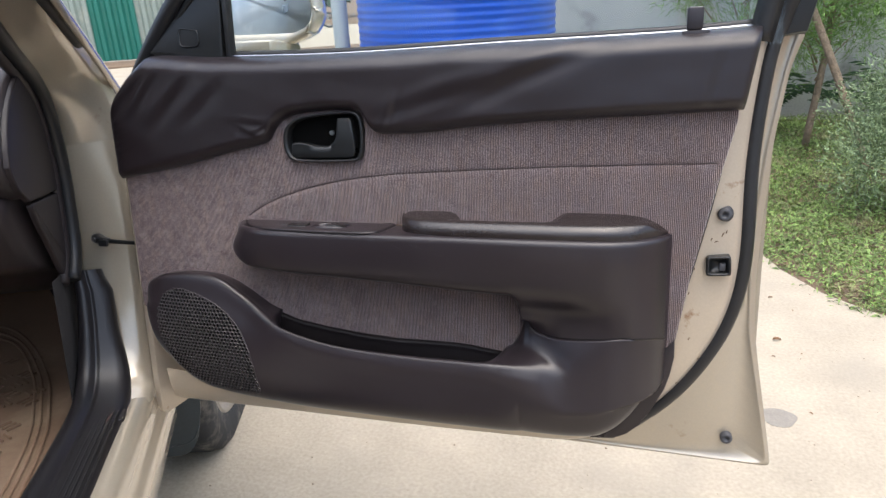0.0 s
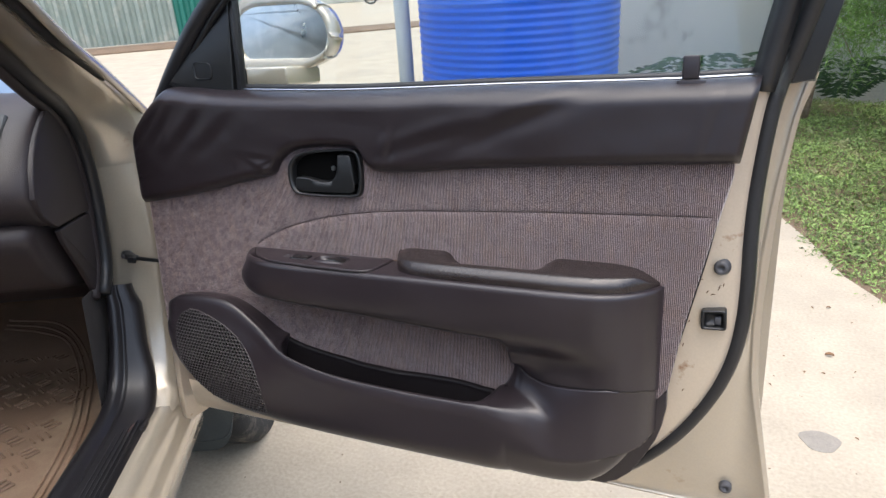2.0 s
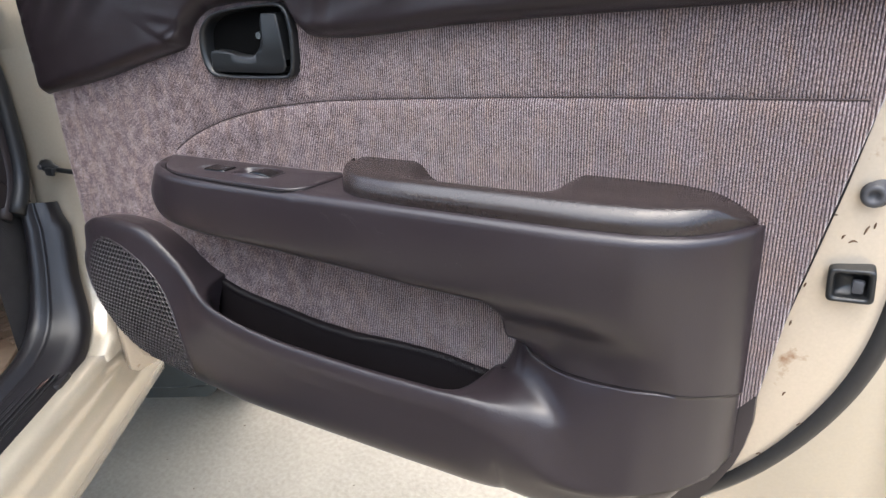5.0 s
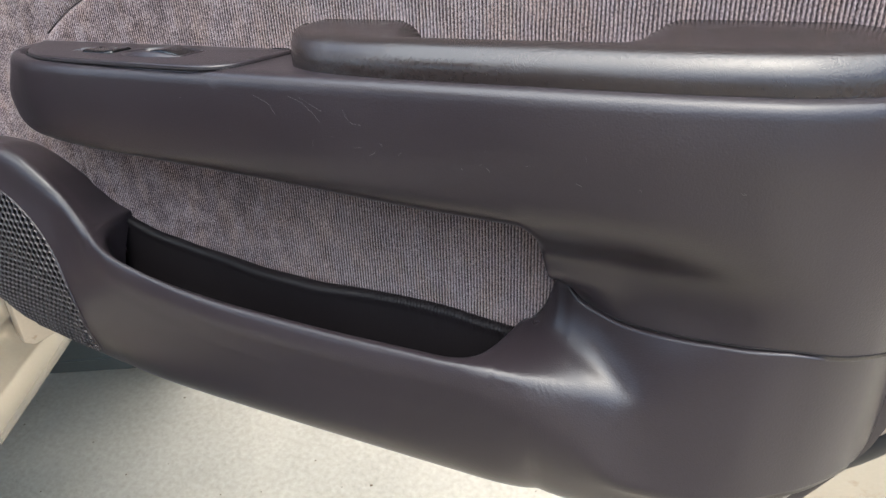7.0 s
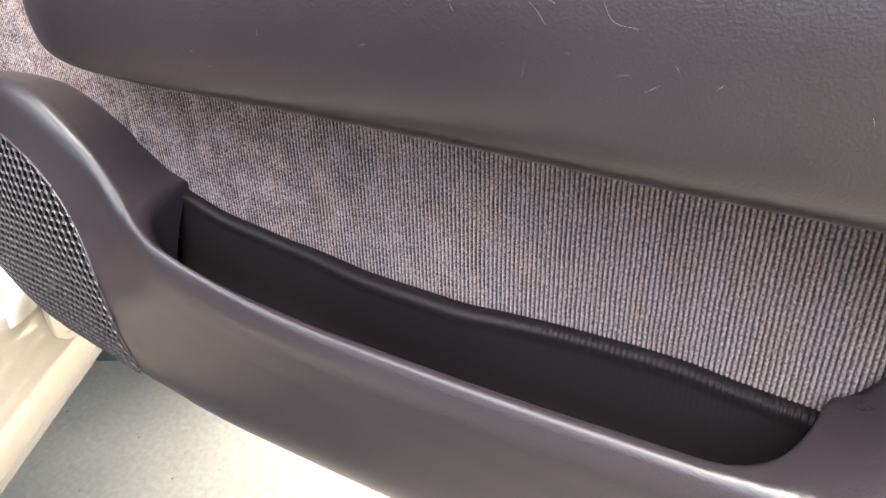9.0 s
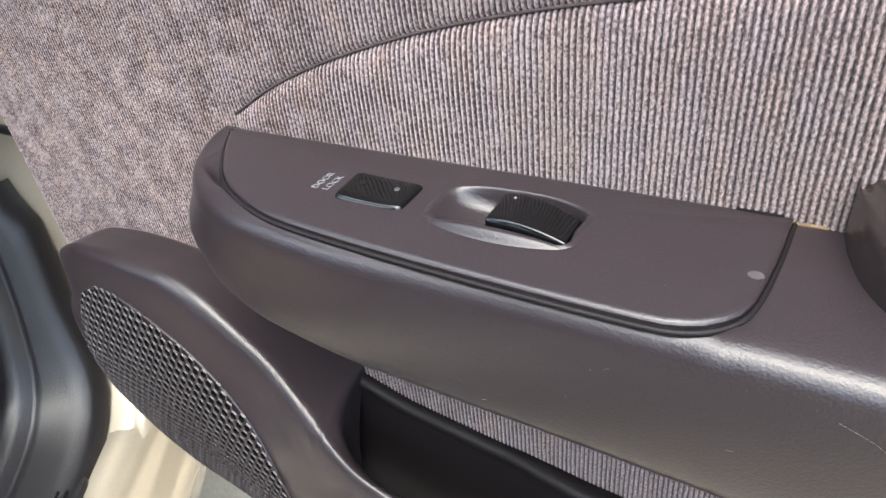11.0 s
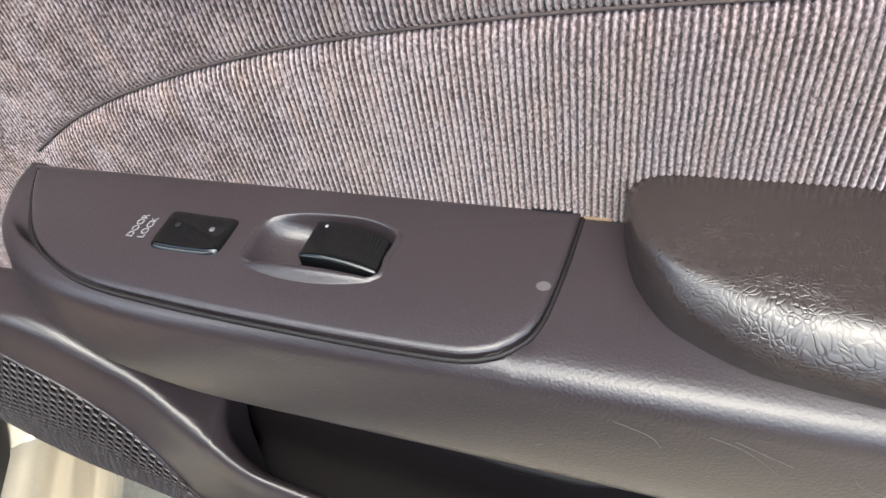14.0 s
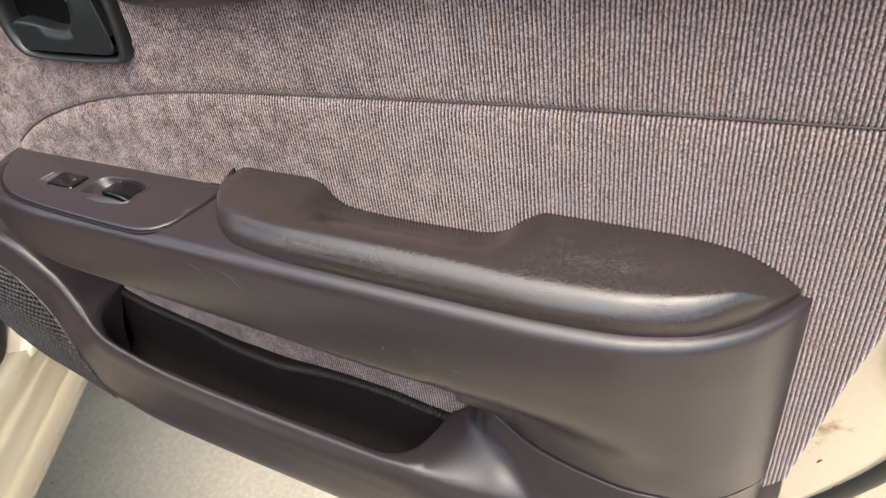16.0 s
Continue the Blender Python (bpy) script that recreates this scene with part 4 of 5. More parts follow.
def rounded_line(line, each=7, soft=4):
    p = dense(line, each)
    for _ in range(soft):
        p[1:-1] = 0.25 * p[:-2] + 0.5 * p[1:-1] + 0.25 * p[2:]
    return p


seal_line, edge_line, inner_line = rounded_line(SEAL, soft=18), rounded_line(EDGE, soft=2), rounded_line(INNER, soft=12)


def build_shell():
    rows = []
    for s, e, i in zip(seal_line, edge_line, inner_line):
        d = e - s
        prof = [(i, 0.020), (i + (s - i) * 0.5, 0.026), (i + (s - i) * 0.85, 0.034), (s - 0.004 * d / np.linalg.norm(d), 0.042), (s + 0.25 * d * min(1, 0.02 / np.linalg.norm(d)), 0.070), (s + d * min(0.35, 0.012 / np.linalg.norm(d)), 0.080)]
        n = np.linalg.norm(d)
        prof += [(s + d * 0.55, 0.098), (e - d / n * 0.014, 0.106), (e - d / n * 0.0125, 0.1035), (e - d / n * 0.007, 0.104), (e - d / n * 0.006, 0.1065), (e - d / n * 0.001, 0.106), (e, 0.108), (e + d / n * 0.0005, 0.114), (e - d / n * 0.006, 0.122), (e - d / n * 0.05 - np.array((0.02, 0)), 0.15)]
        rows.append([(p[0], y, p[1]) for p, y in prof])
    me = sheet("shell", rows)
    me.materials.append(SHEET), me.materials.append(PAINT)
    wide = len(rows[0]) - 1
    me.polygons.foreach_set("material_index", [int(k % wide >= 5) for k in range(len(me.polygons))])
    return me


shell = part("shell", build_shell(), None, door, "champagne painted door frame with chips and rust specks")
ow = [[(x, 0.128 + 0.045 * (1 - ((z - 0.75) / 0.45) ** 2) - 0.02 * (x < 0.02), z) for z in np.linspace(0.405, min(1.095, 0.93 + 1.0 * max(0, x)), 16)] for x in np.linspace(-0.012, 1.10, 24)]
part("outer_skin", sheet("outer_skin", ow), PAINT, door, "champagne metallic outer skin")
part("hinge_edge", box((-0.004, 0.075, 0.66), (0.014, 0.10, 0.50), 0.004), SHEET, door)
seal3 = [(p[0], 0.050, p[1]) for p in seal_line]
part("weatherstrip", tube("weatherstrip", [(1.128, 0.010, 1.33), (1.108, 0.030, 1.22)] + [(p[0] + 0.002, 0.053 + 0.020 * float(ease(0.90, 0.80, p[0])), p[1] + 0.045 * float(ease(0.90, 0.80, p[0]))) for p in seal_line[::3] if p[0] > 0.60], 0.0125, 12, 140, flat=1.2), RUBBER, door, "black rubber weatherstrip")
part("weatherstrip_lip", tube("weatherstrip_lip", [(p[0] - 0.012, 0.046, p[1] + 0.003) for p in seal_line[::3] if p[0] > 0.86], 0.0055, 8, 140), RUBBER, door)

# latch, stoppers and plugs
latch = part("latch", ring_mesh("latch", np.array(rounded([(1.0025, 0.7595), (1.0365, 0.7615), (1.0345, 0.7910), (1.0013, 0.7885)], 0.005)), np.array((1.019, 0.7752)), ((1.0, 0.042), (1.0, 0.0175), (0.94, 0.0155), (0.78, 0.0160), (0.70, 0.0185), (0.66, 0.0252), (0.0, 0.0255))), BLACK, door, "black door latch surround")
part("latch_claw", box((1.024, 0.0225, 0.7735), (0.009, 0.006, 0.012), 0.002), GROMMET, latch)


def plug(name, x, y, z, r, depth, label):
    prof = [(0.0, -depth * 0.7), (0.35 * r, -depth * 0.7), (0.45 * r, -depth), (0.8 * r, -depth), (r, -depth * 0.8), (r, 0.0), (1.35 * r, 0.002), (1.35 * r, 0.01)]
    ang = np.linspace(0, 2 * np.pi, 24, endpoint=False)
    return part(name, sheet(name, [[(x + q * math.cos(a), y + d, z + q * math.sin(a)) for a in ang] for q, d in prof], close=True), GROMMET, door, label)


plug("stopper", 1.0228, 0.030, 0.8495, 0.0095, 0.010, "grey rubber stopper")
plug("stopper", 1.0555, 0.102, 0.4675, 0.0095, 0.014, "grey rubber stopper")
part("drain_clip", box((0.878, 0.098, 0.448), (0.005, 0.008, 0.014), 0.002), RUBBER, door)

# window frame, sail panel and glass
part("rear_frame_panel", prism([(1.052, 1.086), (1.113, 1.095), (1.134, 1.183), (1.176, 1.36), (1.122, 1.36), (1.079, 1.188)], facing(0.088), 0.034, 0.006, 2), BLACK, door, "black rear window frame panel")
part("rear_frame", tube("rear_frame", [(1.052, 0.036, 1.085), (1.056, 0.034, 1.105), (1.066, 0.028, 1.16), (1.082, 0.018, 1.24), (1.10, 0.0, 1.36)], 0.016, 4, 24, flat=0.9), RUBBER, door, "black rear window frame")
part("rear_sash", tube("rear_sash", [(1.094, 0.085, 1.095), (1.10, 0.080, 1.16), (1.112, 0.07, 1.24), (1.13, 0.05, 1.36)], 0.022, 4, 24), BLACK, door)
front = through_points([(0.004, 0.045, 1.005), (0.020, 0.042, 1.045), (0.066, 0.034, 1.105), (0.132, 0.022, 1.175), (0.20, 0.012, 1.235), (0.33, 0.0, 1.33)], 30)
part("front_frame", tube("front_frame", front, 0.014, 8, 40), RUBBER, door, "black front window frame")
part("front_frame_lip", tube("front_frame_lip", front + (0.022, 0.004, -0.004), 0.006, 8, 40), BLACK, door)
sail = part("sail_panel", prism(rounded([(0.108, 1.096), (0.226, 1.090), (0.234, 1.26), (0.22, 1.262), (0.165, 1.195), (0.075, 1.112)], 0.004), facing(0.034), 0.012, 0.003, 3), BLACK, door, "black sail panel")
part("sail_knob", ring_mesh("sail_knob", np.array(rounded([(0.146, 1.117), (0.183, 1.117), (0.183, 1.142), (0.146, 1.146)], 0.008)), np.array((0.165, 1.130)), ((1.08, 0.024), (1.08, 0.0205), (1.0, 0.0195), (0.9, 0.024), (0.75, 0.030), (0.0, 0.032))), BLACK, sail)
part("glass_channel", box((0.237, 0.034, 1.20), (0.010, 0.020, 0.24), 0.003), RUBBER, door)
pane = part("window_pane", box((0.655, 0.038, 1.25), (0.85, 0.004, 0.34)), GLASS, door, "clear side window glass", smooth=False)
pane.visible_shadow = False

# wing mirror
glass_line = np.array(rounded([(0.078, 1.153), (0.262, 1.150), (0.284, 1.178), (0.278, 1.228), (0.232, 1.252), (0.105, 1.252), (0.075, 1.23)], [0.02, 0.03, 0.02, 0.03, 0.03, 0.025, 0.015], 7))
hood_line = np.array(rounded([(0.045, 1.124), (0.235, 1.126), (0.294, 1.160), (0.298, 1.225), (0.245, 1.266), (0.10, 1.272), (0.045, 1.25)], [0.01, 0.05, 0.03, 0.04, 0.03, 0.02, 0.015], 7))
mc = np.array((0.19, 1.20))
hood = [np.column_stack([mc + (ln - mc) * k, np.full(len(ln), y)])[:, [0, 2, 1]] for ln, k, y in ((glass_line, 1.0, 0.275), (glass_line, 1.01, 0.246), (glass_line, 1.04, 0.240), (hood_line, 0.99, 0.241), (hood_line, 1.02, 0.247), (hood_line, 1.025, 0.262), (hood_line, 0.97, 0.29), (hood_line, 0.8, 0.315), (hood_line, 0.0, 0.325))]
wing = part("wing_mirror", sheet("wing_mirror", hood, close=True), PAINT, door, "champagne wing mirror with dusty glass")
TILT = Matrix.Translation((0.19, 0.262, 1.20)) @ Matrix.Rotation(radians(7), 4, "Z") @ Matrix.Rotation(radians(5), 4, "X") @ FACING
part("mirror_glass", prism([tuple((p - mc) * 1.03) for p in glass_line], TILT, 0.003), MIRROR, wing, "dusty mirror glass", smooth=False)
part("mirror_foot", box((0.125, 0.235, 1.117), (0.21, 0.12, 0.036), 0.008, 3), PAINT, wing)
part("foot_joint", box((0.135, 0.1742, 1.117), (0.002, 0.003, 0.030)), LINER, wing)
# door check arm reaching to the pillar
part("check_arm", tube("check_arm", [(-0.078, 0.030, 0.7675), (-0.04, 0.033, 0.766), (0.03, 0.038, 0.764)], 0.0042, 8, 12), BLACK, door, "black door check arm")
check = part("check_head", tube("check_head", [(-0.106, 0.030, 0.773), (-0.095, 0.028, 0.7725), (-0.082, 0.028, 0.770), (-0.072, 0.030, 0.768)], [0.0085, 0.0105, 0.0075, 0.0055], 12, 20), BLACK, door, "black door check bracket")
part("check_clip", box((-0.079, 0.021, 0.7655), (0.020, 0.006, 0.013), 0.002), RUBBER, check)
bm = bmesh.new()
bmesh.ops.create_cone(bm, cap_ends=True, segments=16, radius1=0.0045, radius2=0.0040, depth=0.006, matrix=Matrix.Translation((-0.097, 0.0185, 0.7725)) @ Matrix.Rotation(radians(90), 4, "X"))
part("check_pin", bm, GROMMET, check)

# ---- the car: a runs back along the sill, n out of the car, z up ----
BODY = LEAN @ Matrix(((0.533, 0.846, 0, -0.03), (-0.846, 0.533, 0, 0.06), (0, 0, 1, 0), (0, 0, 0, 1)))
car = thing("car", BODY, "champagne saloon car body with its front doorway open", "car")

# rocker and the painted step beside the sill trim
RUN = [-0.06, 0.0, 0.06, 0.12, 0.2, 0.4, 0.8, 1.3]
rocker_prof = [(-0.13, 0.40), (-0.12, 0.470), (-0.03, 0.473), (-0.012, 0.470), (-0.004, 0.460), (0.0, 0.440), (0.004, 0.425), (0.012, 0.418), (0.020, 0.405), (0.018, 0.36), (-0.03, 0.32), (-0.13, 0.31)]
part("rocker", sheet("rocker", [[(a, n, z) for n, z in rocker_prof] for a in RUN]), PAINT, car, "champagne painted rocker")


# hinge pillar, curving from the sill up to the screen pillar
def build_pillar():
    outer = through_points([(0.09, -0.002, 0.462), (0.025, -0.004, 0.50), (-0.006, -0.006, 0.56), (-0.022, -0.008, 0.66), (-0.03, -0.010, 0.80), (-0.04, -0.012, 0.92), (-0.043, -0.013, 0.96)], 40)
    inner = through_points([(0.11, -0.10, 0.465), (0.030, -0.105, 0.51), (-0.015, -0.115, 0.60), (-0.035, -0.12, 0.70), (-0.04, -0.12, 0.80), (-0.032, -0.12, 0.90), (-0.028, -0.12, 0.95)], 40)
    rows = []
    for o, i in zip(outer, inner):
        rows.append([i + (o - i) * k + np.array((d, 0, 0)) for k, d in ((0, 0), (0.15, 0.006), (0.5, 0.010), (0.8, 0.006), (0.95, 0.0), (1.0, -0.012), (1.02, -0.05))])
    return sheet("hinge_pillar", rows)


part("hinge_pillar", build_pillar(), PAINT, car, "champagne painted hinge pillar")


def build_screen_pillar():
    seal = through_points([(-0.03, -0.115, 0.93), (-0.005, -0.115, 1.02), (0.05, -0.115, 1.075), (0.144, -0.115, 1.115), (0.284, -0.115, 1.19), (0.7, -0.13, 1.40)], 40)
    gutter = through_points([(-0.042, -0.014, 0.94), (-0.045, -0.02, 1.01), (-0.030, -0.034, 1.065), (0.005, -0.042, 1.097), (0.20, -0.045, 1.156), (0.352, -0.045, 1.205), (0.8, -0.06, 1.42)], 40)
    rows = []
    for s, g in zip(seal, gutter):
        rows.append([s + np.array((-0.02, -0.01, -0.02)), s, s + (g - s) * 0.3 + np.array((0, 0.004, 0)), s + (g - s) * 0.6 + np.array((0, 0.012, 0)), s + (g - s) * 0.9 + np.array((0, 0.006, 0.0)), g, g + np.array((-0.02, 0.008, 0.012))])
    return sheet("screen_pillar", rows), gutter


sp, gutter = build_screen_pillar()
part("screen_pillar", sp, PAINT, car, "champagne screen pillar")
part("drip_rubber", tube("drip_rubber", gutter[10:] + (0, 0.008, 0.004), 0.009, 8, 40), RUBBER, car, "black drip rubber")
part("pillar_edge", tube("pillar_edge", [(-0.16, 0.0, 1.005), (-0.095, -0.016, 1.048), (0.0, -0.020, 1.088), (0.148, -0.022, 1.142), (0.334, -0.022, 1.205), (0.8, -0.04, 1.43)], 0.010, 8, 50, flat=0.7), PAINT, car)
part("windscreen", sheet("windscreen", [[(a + k * (-0.02), -0.09 - 1.26 * k, z + 0.0 + 0.05 * k * (1 - k)) for k in np.linspace(0, 1, 10)] for a, z in ((-0.45, 0.98), (-0.1, 1.075), (0.2, 1.165), (0.5, 1.29), (0.8, 1.43))]), GLASS, car).visible_shadow = False
# wing and bonnet ahead of the door
part("front_wing", sheet("front_wing", [[(a, n, z) for n, z in ((-0.30, 0.96 + 0.2 * a), (-0.06, 0.975 + 0.2 * a), (-0.012, 0.95 + 0.2 * a), (0.012, 0.88 + 0.15 * a), (0.025, 0.78), (0.022, 0.66))] for a in (-0.07, -0.2, -0.4, -0.7, -1.1)]), PAINT, car, "champagne front wing")
part("wing_foot", sheet("wing_foot", [[(a, n, z) for n, z in ((0.022, 0.66), (0.02, 0.50), (0.016, 0.38), (-0.05, 0.34))] for a in (-0.07, -0.11, -0.16)]), PAINT, car)
part("bonnet", sheet("bonnet", [[(a, n, 0.97 + 0.2 * a + 0.03 * math.sin(math.pi * (-n) / 1.4)) for n in np.linspace(-0.06, -1.35, 10)] for a in (-0.45, -0.7, -1.0, -1.35)]), PAINT, car)

# rubber seal round the doorway
gate = [(0.03, -0.118, 0.705), (-0.008, -0.118, 0.76), (-0.016, -0.118, 0.86), (-0.008, -0.118, 0.94), (0.022, -0.118, 1.02), (0.075, -0.118, 1.072), (0.17, -0.118, 1.115), (0.30, -0.118, 1.18), (0.7, -0.13, 1.39)]
part("doorway_seal", tube("doorway_seal", gate, 0.0135, 10, 60), RUBBER, car, "black rubber doorway seal")
part("seal_trim", tube("seal_trim", [(a + 0.012, n - 0.014, z - 0.004) for a, n, z in gate], 0.013, 8, 60, flat=0.8), DASH, car)


# sill trim sweeping up into the kick panel
def build_sill():
    line = through_points([(1.3, 0.484), (0.6, 0.484), (0.30, 0.484), (0.170, 0.487), (0.105, 0.500), (0.065, 0.532), (0.040, 0.595), (0.022, 0.657), (0.008, 0.716)], 70)
    tang = np.gradient(line, axis=0)
    tang /= np.linalg.norm(tang, axis=1)[:, None]
    rows = []
    for k, (p, t) in enumerate(zip(line, tang)):
        up = np.array((t[1], -t[0]))
        rise = ease(0.0, 1.0, (p[1] - 0.495) / 0.12)
        o = -0.037 - 0.020 * rise - 0.006 * ease(0.6, 0.71, p[1])
        o = max(-0.078, o - 0.030 * float(ease(0.672, 0.716, p[1])) ** 2)
        prof = [(-0.135, -0.05), (-0.130, -0.004), (-0.122, 0.008), (-0.108, 0.012), (-0.096, 0.009), (-0.089, 0.001), (-0.084, -0.001), (-0.079, 0.003), (-0.074, 0.002), (-0.044, 0.000), (-0.022, -0.006), (-0.014, -0.012), (-0.014, -0.03)]
        prof = [(-0.135 + (n + 0.135) * (o + 0.135) / 0.121, h) for n, h in prof]
        rows.append([(p[0] + up[0] * h, n + (0.010 * rise if n < -0.086 else 0.0), p[1] + up[1] * h) for n, h in prof])
    return sheet("sill_trim", rows)


sill = part("sill_trim", build_sill(), SILL, car, "scuffed black sill trim with grooves")
for k in range(5):
    part("groove", tube("groove", [(a, -0.076 + 0.0080 * k, 0.4852) for a in (0.16, 0.5, 1.2)], 0.0014, 6, 10), RUBBER, sill)
part("sill_tab", prism(rounded([(0.105, -0.075), (0.140, -0.035), (0.185, -0.034), (0.185, -0.075)], 0.010), Matrix.Translation((0, 0, 0.468)), 0.012, 0.004), SILL, sill)

# dashboard, its end cheek and the glove box
dash_prof = [(-0.50, 1.06), (-0.2, 1.092), (0.04, 1.102), (0.119, 1.084), (0.185, 1.040), (0.220, 0.993), (0.238, 0.945), (0.232, 0.920), (0.208, 0.895), (0.165, 0.878), (0.02, 0.870), (-0.2, 0.860), (-0.5, 0.86)]
dl = through_points(dash_prof, 70)
rows = []
for n, k in ((-0.132, 0.0), (-0.132, 0.90), (-0.134, 0.97), (-0.142, 0.99), (-0.165, 1.0), (-0.5, 1.0), (-0.9, 1.0), (-1.36, 1.0)):
    c = np.array((-0.12, 0.97))
    rows.append([(*(c + (p - c) * k), n) for p in dl])
dash = part("dashboard", sheet("dashboard", np.array(rows)[:, :, [0, 2, 1]], close=True), DASH, car, "dark brown dashboard with an air vent")
SIDE = Matrix.Translation((0, -0.136, 0)) @ Matrix(((1, 0, 0, 0), (0, 0, 1, 0), (0, 1, 0, 0), (0, 0, 0, 1)))
ear = [tuple(p) for p in through_points([(-0.05, 1.095), (0.062, 1.095), (0.112, 1.080), (0.175, 1.038), (0.210, 0.993), (0.227, 0.945), (0.222, 0.922), (0.200, 0.896), (0.162, 0.874)], 30)] + [(-0.05, 0.873)]
part("dash_end_panel", prism(ear, SIDE, 0.010, 0.004, 3), DASH, dash, "dark brown end panel of the dashboard")
low_ear = rounded([(-0.05, 0.868), (0.158, 0.868), (0.140, 0.838), (0.095, 0.785), (0.050, 0.725), (0.02, 0.706), (-0.05, 0.690)], [0.003, 0.008, 0.012, 0.012, 0.010, 0.010, 0.003])
part("dash_low_panel", prism(low_ear, SIDE, 0.009, 0.004, 3), DASH, dash)
knee = through_points([(-0.10, 0.885), (0.15, 0.892), (0.205, 0.888), (0.222, 0.870), (0.205, 0.838), (0.160, 0.785), (0.120, 0.752), (0.06, 0.735), (-0.05, 0.705), (-0.14, 0.655), (-0.26, 0.62), (-0.5, 0.62)], 50)
rows = [[(-0.2 + (p[0] + 0.2) * k, n, 0.78 + (p[1] - 0.78) * k) for p in knee] for n, k in ((-0.150, 0.0), (-0.150, 0.93), (-0.153, 0.97), (-0.165, 1.0), (-0.6, 1.0), (-1.36, 1.0))]
part("glove_box", sheet("glove_box", rows), DASH, dash, "dark brown glove box lid")
vent = part("air_vent", box((0, 0, 0), (0.096, 0.160, 0.016), 0.007, 3), BLACK, dash, "black air vent with slats")
vent.data.transform(Matrix.Translation((0.183, -0.255, 1.036)) @ Matrix.Rotation(radians(42), 4, "Y"))
for k in range(6):
    s = (k - 2.5) * 0.0125
    slat = part("vent_slat", box((0, 0, 0), (0.005, 0.142, 0.010), 0.001), GLOSS, vent)
    slat.data.transform(Matrix.Translation((0.190 - 0.743 * s, -0.255, 1.042 + 0.669 * s)) @ Matrix.Rotation(radians(20), 4, "Y"))
part("footwell", sheet("footwell", [[(-0.72, n, 0.40 + 0.35 * k) for k in (0, 0.5, 1)] for n in (-0.12, -0.7, -1.4)]), CARPET, car, "dark footwell carpet")
part("far_side", sheet("far_side", [[(a, -1.42, z) for z in (0.35, 0.7, 0.95)] for a in (-0.65, 0.3, 2.5)]), DASH, car)
part("kick_side", sheet("kick_side", [[(a, -0.134, z) for z in (0.36, 0.5, 0.72)] for a in (-0.75, -0.2, 0.10)]), CARPET, car)
part("toe_board", sheet("toe_board", [[(-0.60 - 0.10 * k, n, 0.48 + 0.30 * k) for k in (0, 0.5, 1)] for n in (-0.13, -0.7, -1.4)]), CARPET, car)
part("car_floor", box((0.95, -0.76, 0.384), (3.3, 1.28, 0.02), 0.004), CARPET, car)

# rubber floor mat with raised treads, lying on the car floor and up the toe board
mat = thing("floor_mat", BODY, "tan rubber floor mat with raised treads, dusty", "floor mat")
mat_edge = curve((-0.62, -0.36), (-0.50, -0.300), (-0.30, -0.235), (-0.147, -0.200), (0.05, -0.160), (0.55, -0.150))


def mat_z(a):
    return 0.4005 + 0.42 * np.maximum(0, -0.30 - a) * ease(-0.28, -0.40, a)


rows = []
for a in np.linspace(-0.62, 0.55, 60):
    e, zz = float(mat_edge(a)), float(mat_z(a))
    rows.append([(a, e, zz - 0.006), (a, e - 0.002, zz + 0.010), (a, e - 0.008, zz + 0.010), (a, e - 0.014, zz), (a, -0.45, zz - 0.0005), (a, -0.74, zz)])
part("mat_sheet", sheet("mat_sheet", rows), MAT, mat)
for off in (0.0, 0.016, 0.030):
    line = [(0.55, -0.185 - off), (0.25, -0.190 - off), (0.04, -0.208 - off), (-0.12, -0.243 - off), (-0.27, -0.285 - off), (-0.40, -0.35 - off), (-0.475 + off, -0.43 - off), (-0.50 + off, -0.56)]
    part("mat_ridge", tube("mat_ridge", [(a, n, float(mat_z(a)) + 0.001) for a, n in line], 0.0035, 6, 90), MAT, mat)
tread = bpy.data.meshes.new("tread")
bmx = box((0, 0, 0), (0.030, 0.0055, 0.006), 0.002, 1)
bmx.to_mesh(tread)
bmx.free()
tread.materials.append(MAT)
for i in range(12):
    for j in range(8):
        a, n = -0.36 + 0.056 * i, -0.29 - 0.05 * j
        if -0.13 < a < -0.03 or n > float(mat_edge(a)) - 0.075:
            continue
        turn = radians(40 if (i + j) % 2 else -40)
        for k in (-1, 0, 1):
            ob = new("tread", tread)
            ob.parent = mat
            ob.matrix_local = Matrix.Translation((a - 0.0145 * k * math.sin(turn), n + 0.0145 * k * math.cos(turn), float(mat_z(a)) + 0.002)) @ Matrix.Rotation(turn, 4, "Z")

# front wheel and mud flap behind the door's lower edge
FLAP_PLACE = Matrix.Translation((-0.34, 0, 0)) @ Matrix(((0, 0, 1, 0), (1, 0, 0, 0), (0, 1, 0, 0), (0, 0, 0, 1)))
flap = part("mud_flap", prism(rounded([(-0.26, 0.125), (-0.01, 0.112), (0.018, 0.150), (0.034, 0.24), (0.034, 0.46), (-0.26, 0.46)], [0.02, 0.02, 0.02, 0.02, 0.01, 0.01]), FLAP_PLACE, 0.006, 0.002), FLAP, car, "dusty dark mud flap")
part("flap_hem", tube("flap_hem", [(-0.335, -0.26, 0.150), (-0.335, -0.08, 0.145), (-0.335, 0.0, 0.150), (-0.335, 0.024, 0.19)], 0.003, 6, 20), FLAP, flap)
ang = np.linspace(0, 2 * np.pi, 64, endpoint=False)
tyre_prof = [(-0.20, 0.20), (-0.195, 0.27), (-0.175, 0.300), (-0.14, 0.307), (-0.06, 0.307), (-0.025, 0.300), (-0.006, 0.275), (-0.004, 0.24), (-0.012, 0.20), (-0.02, 0.19)]
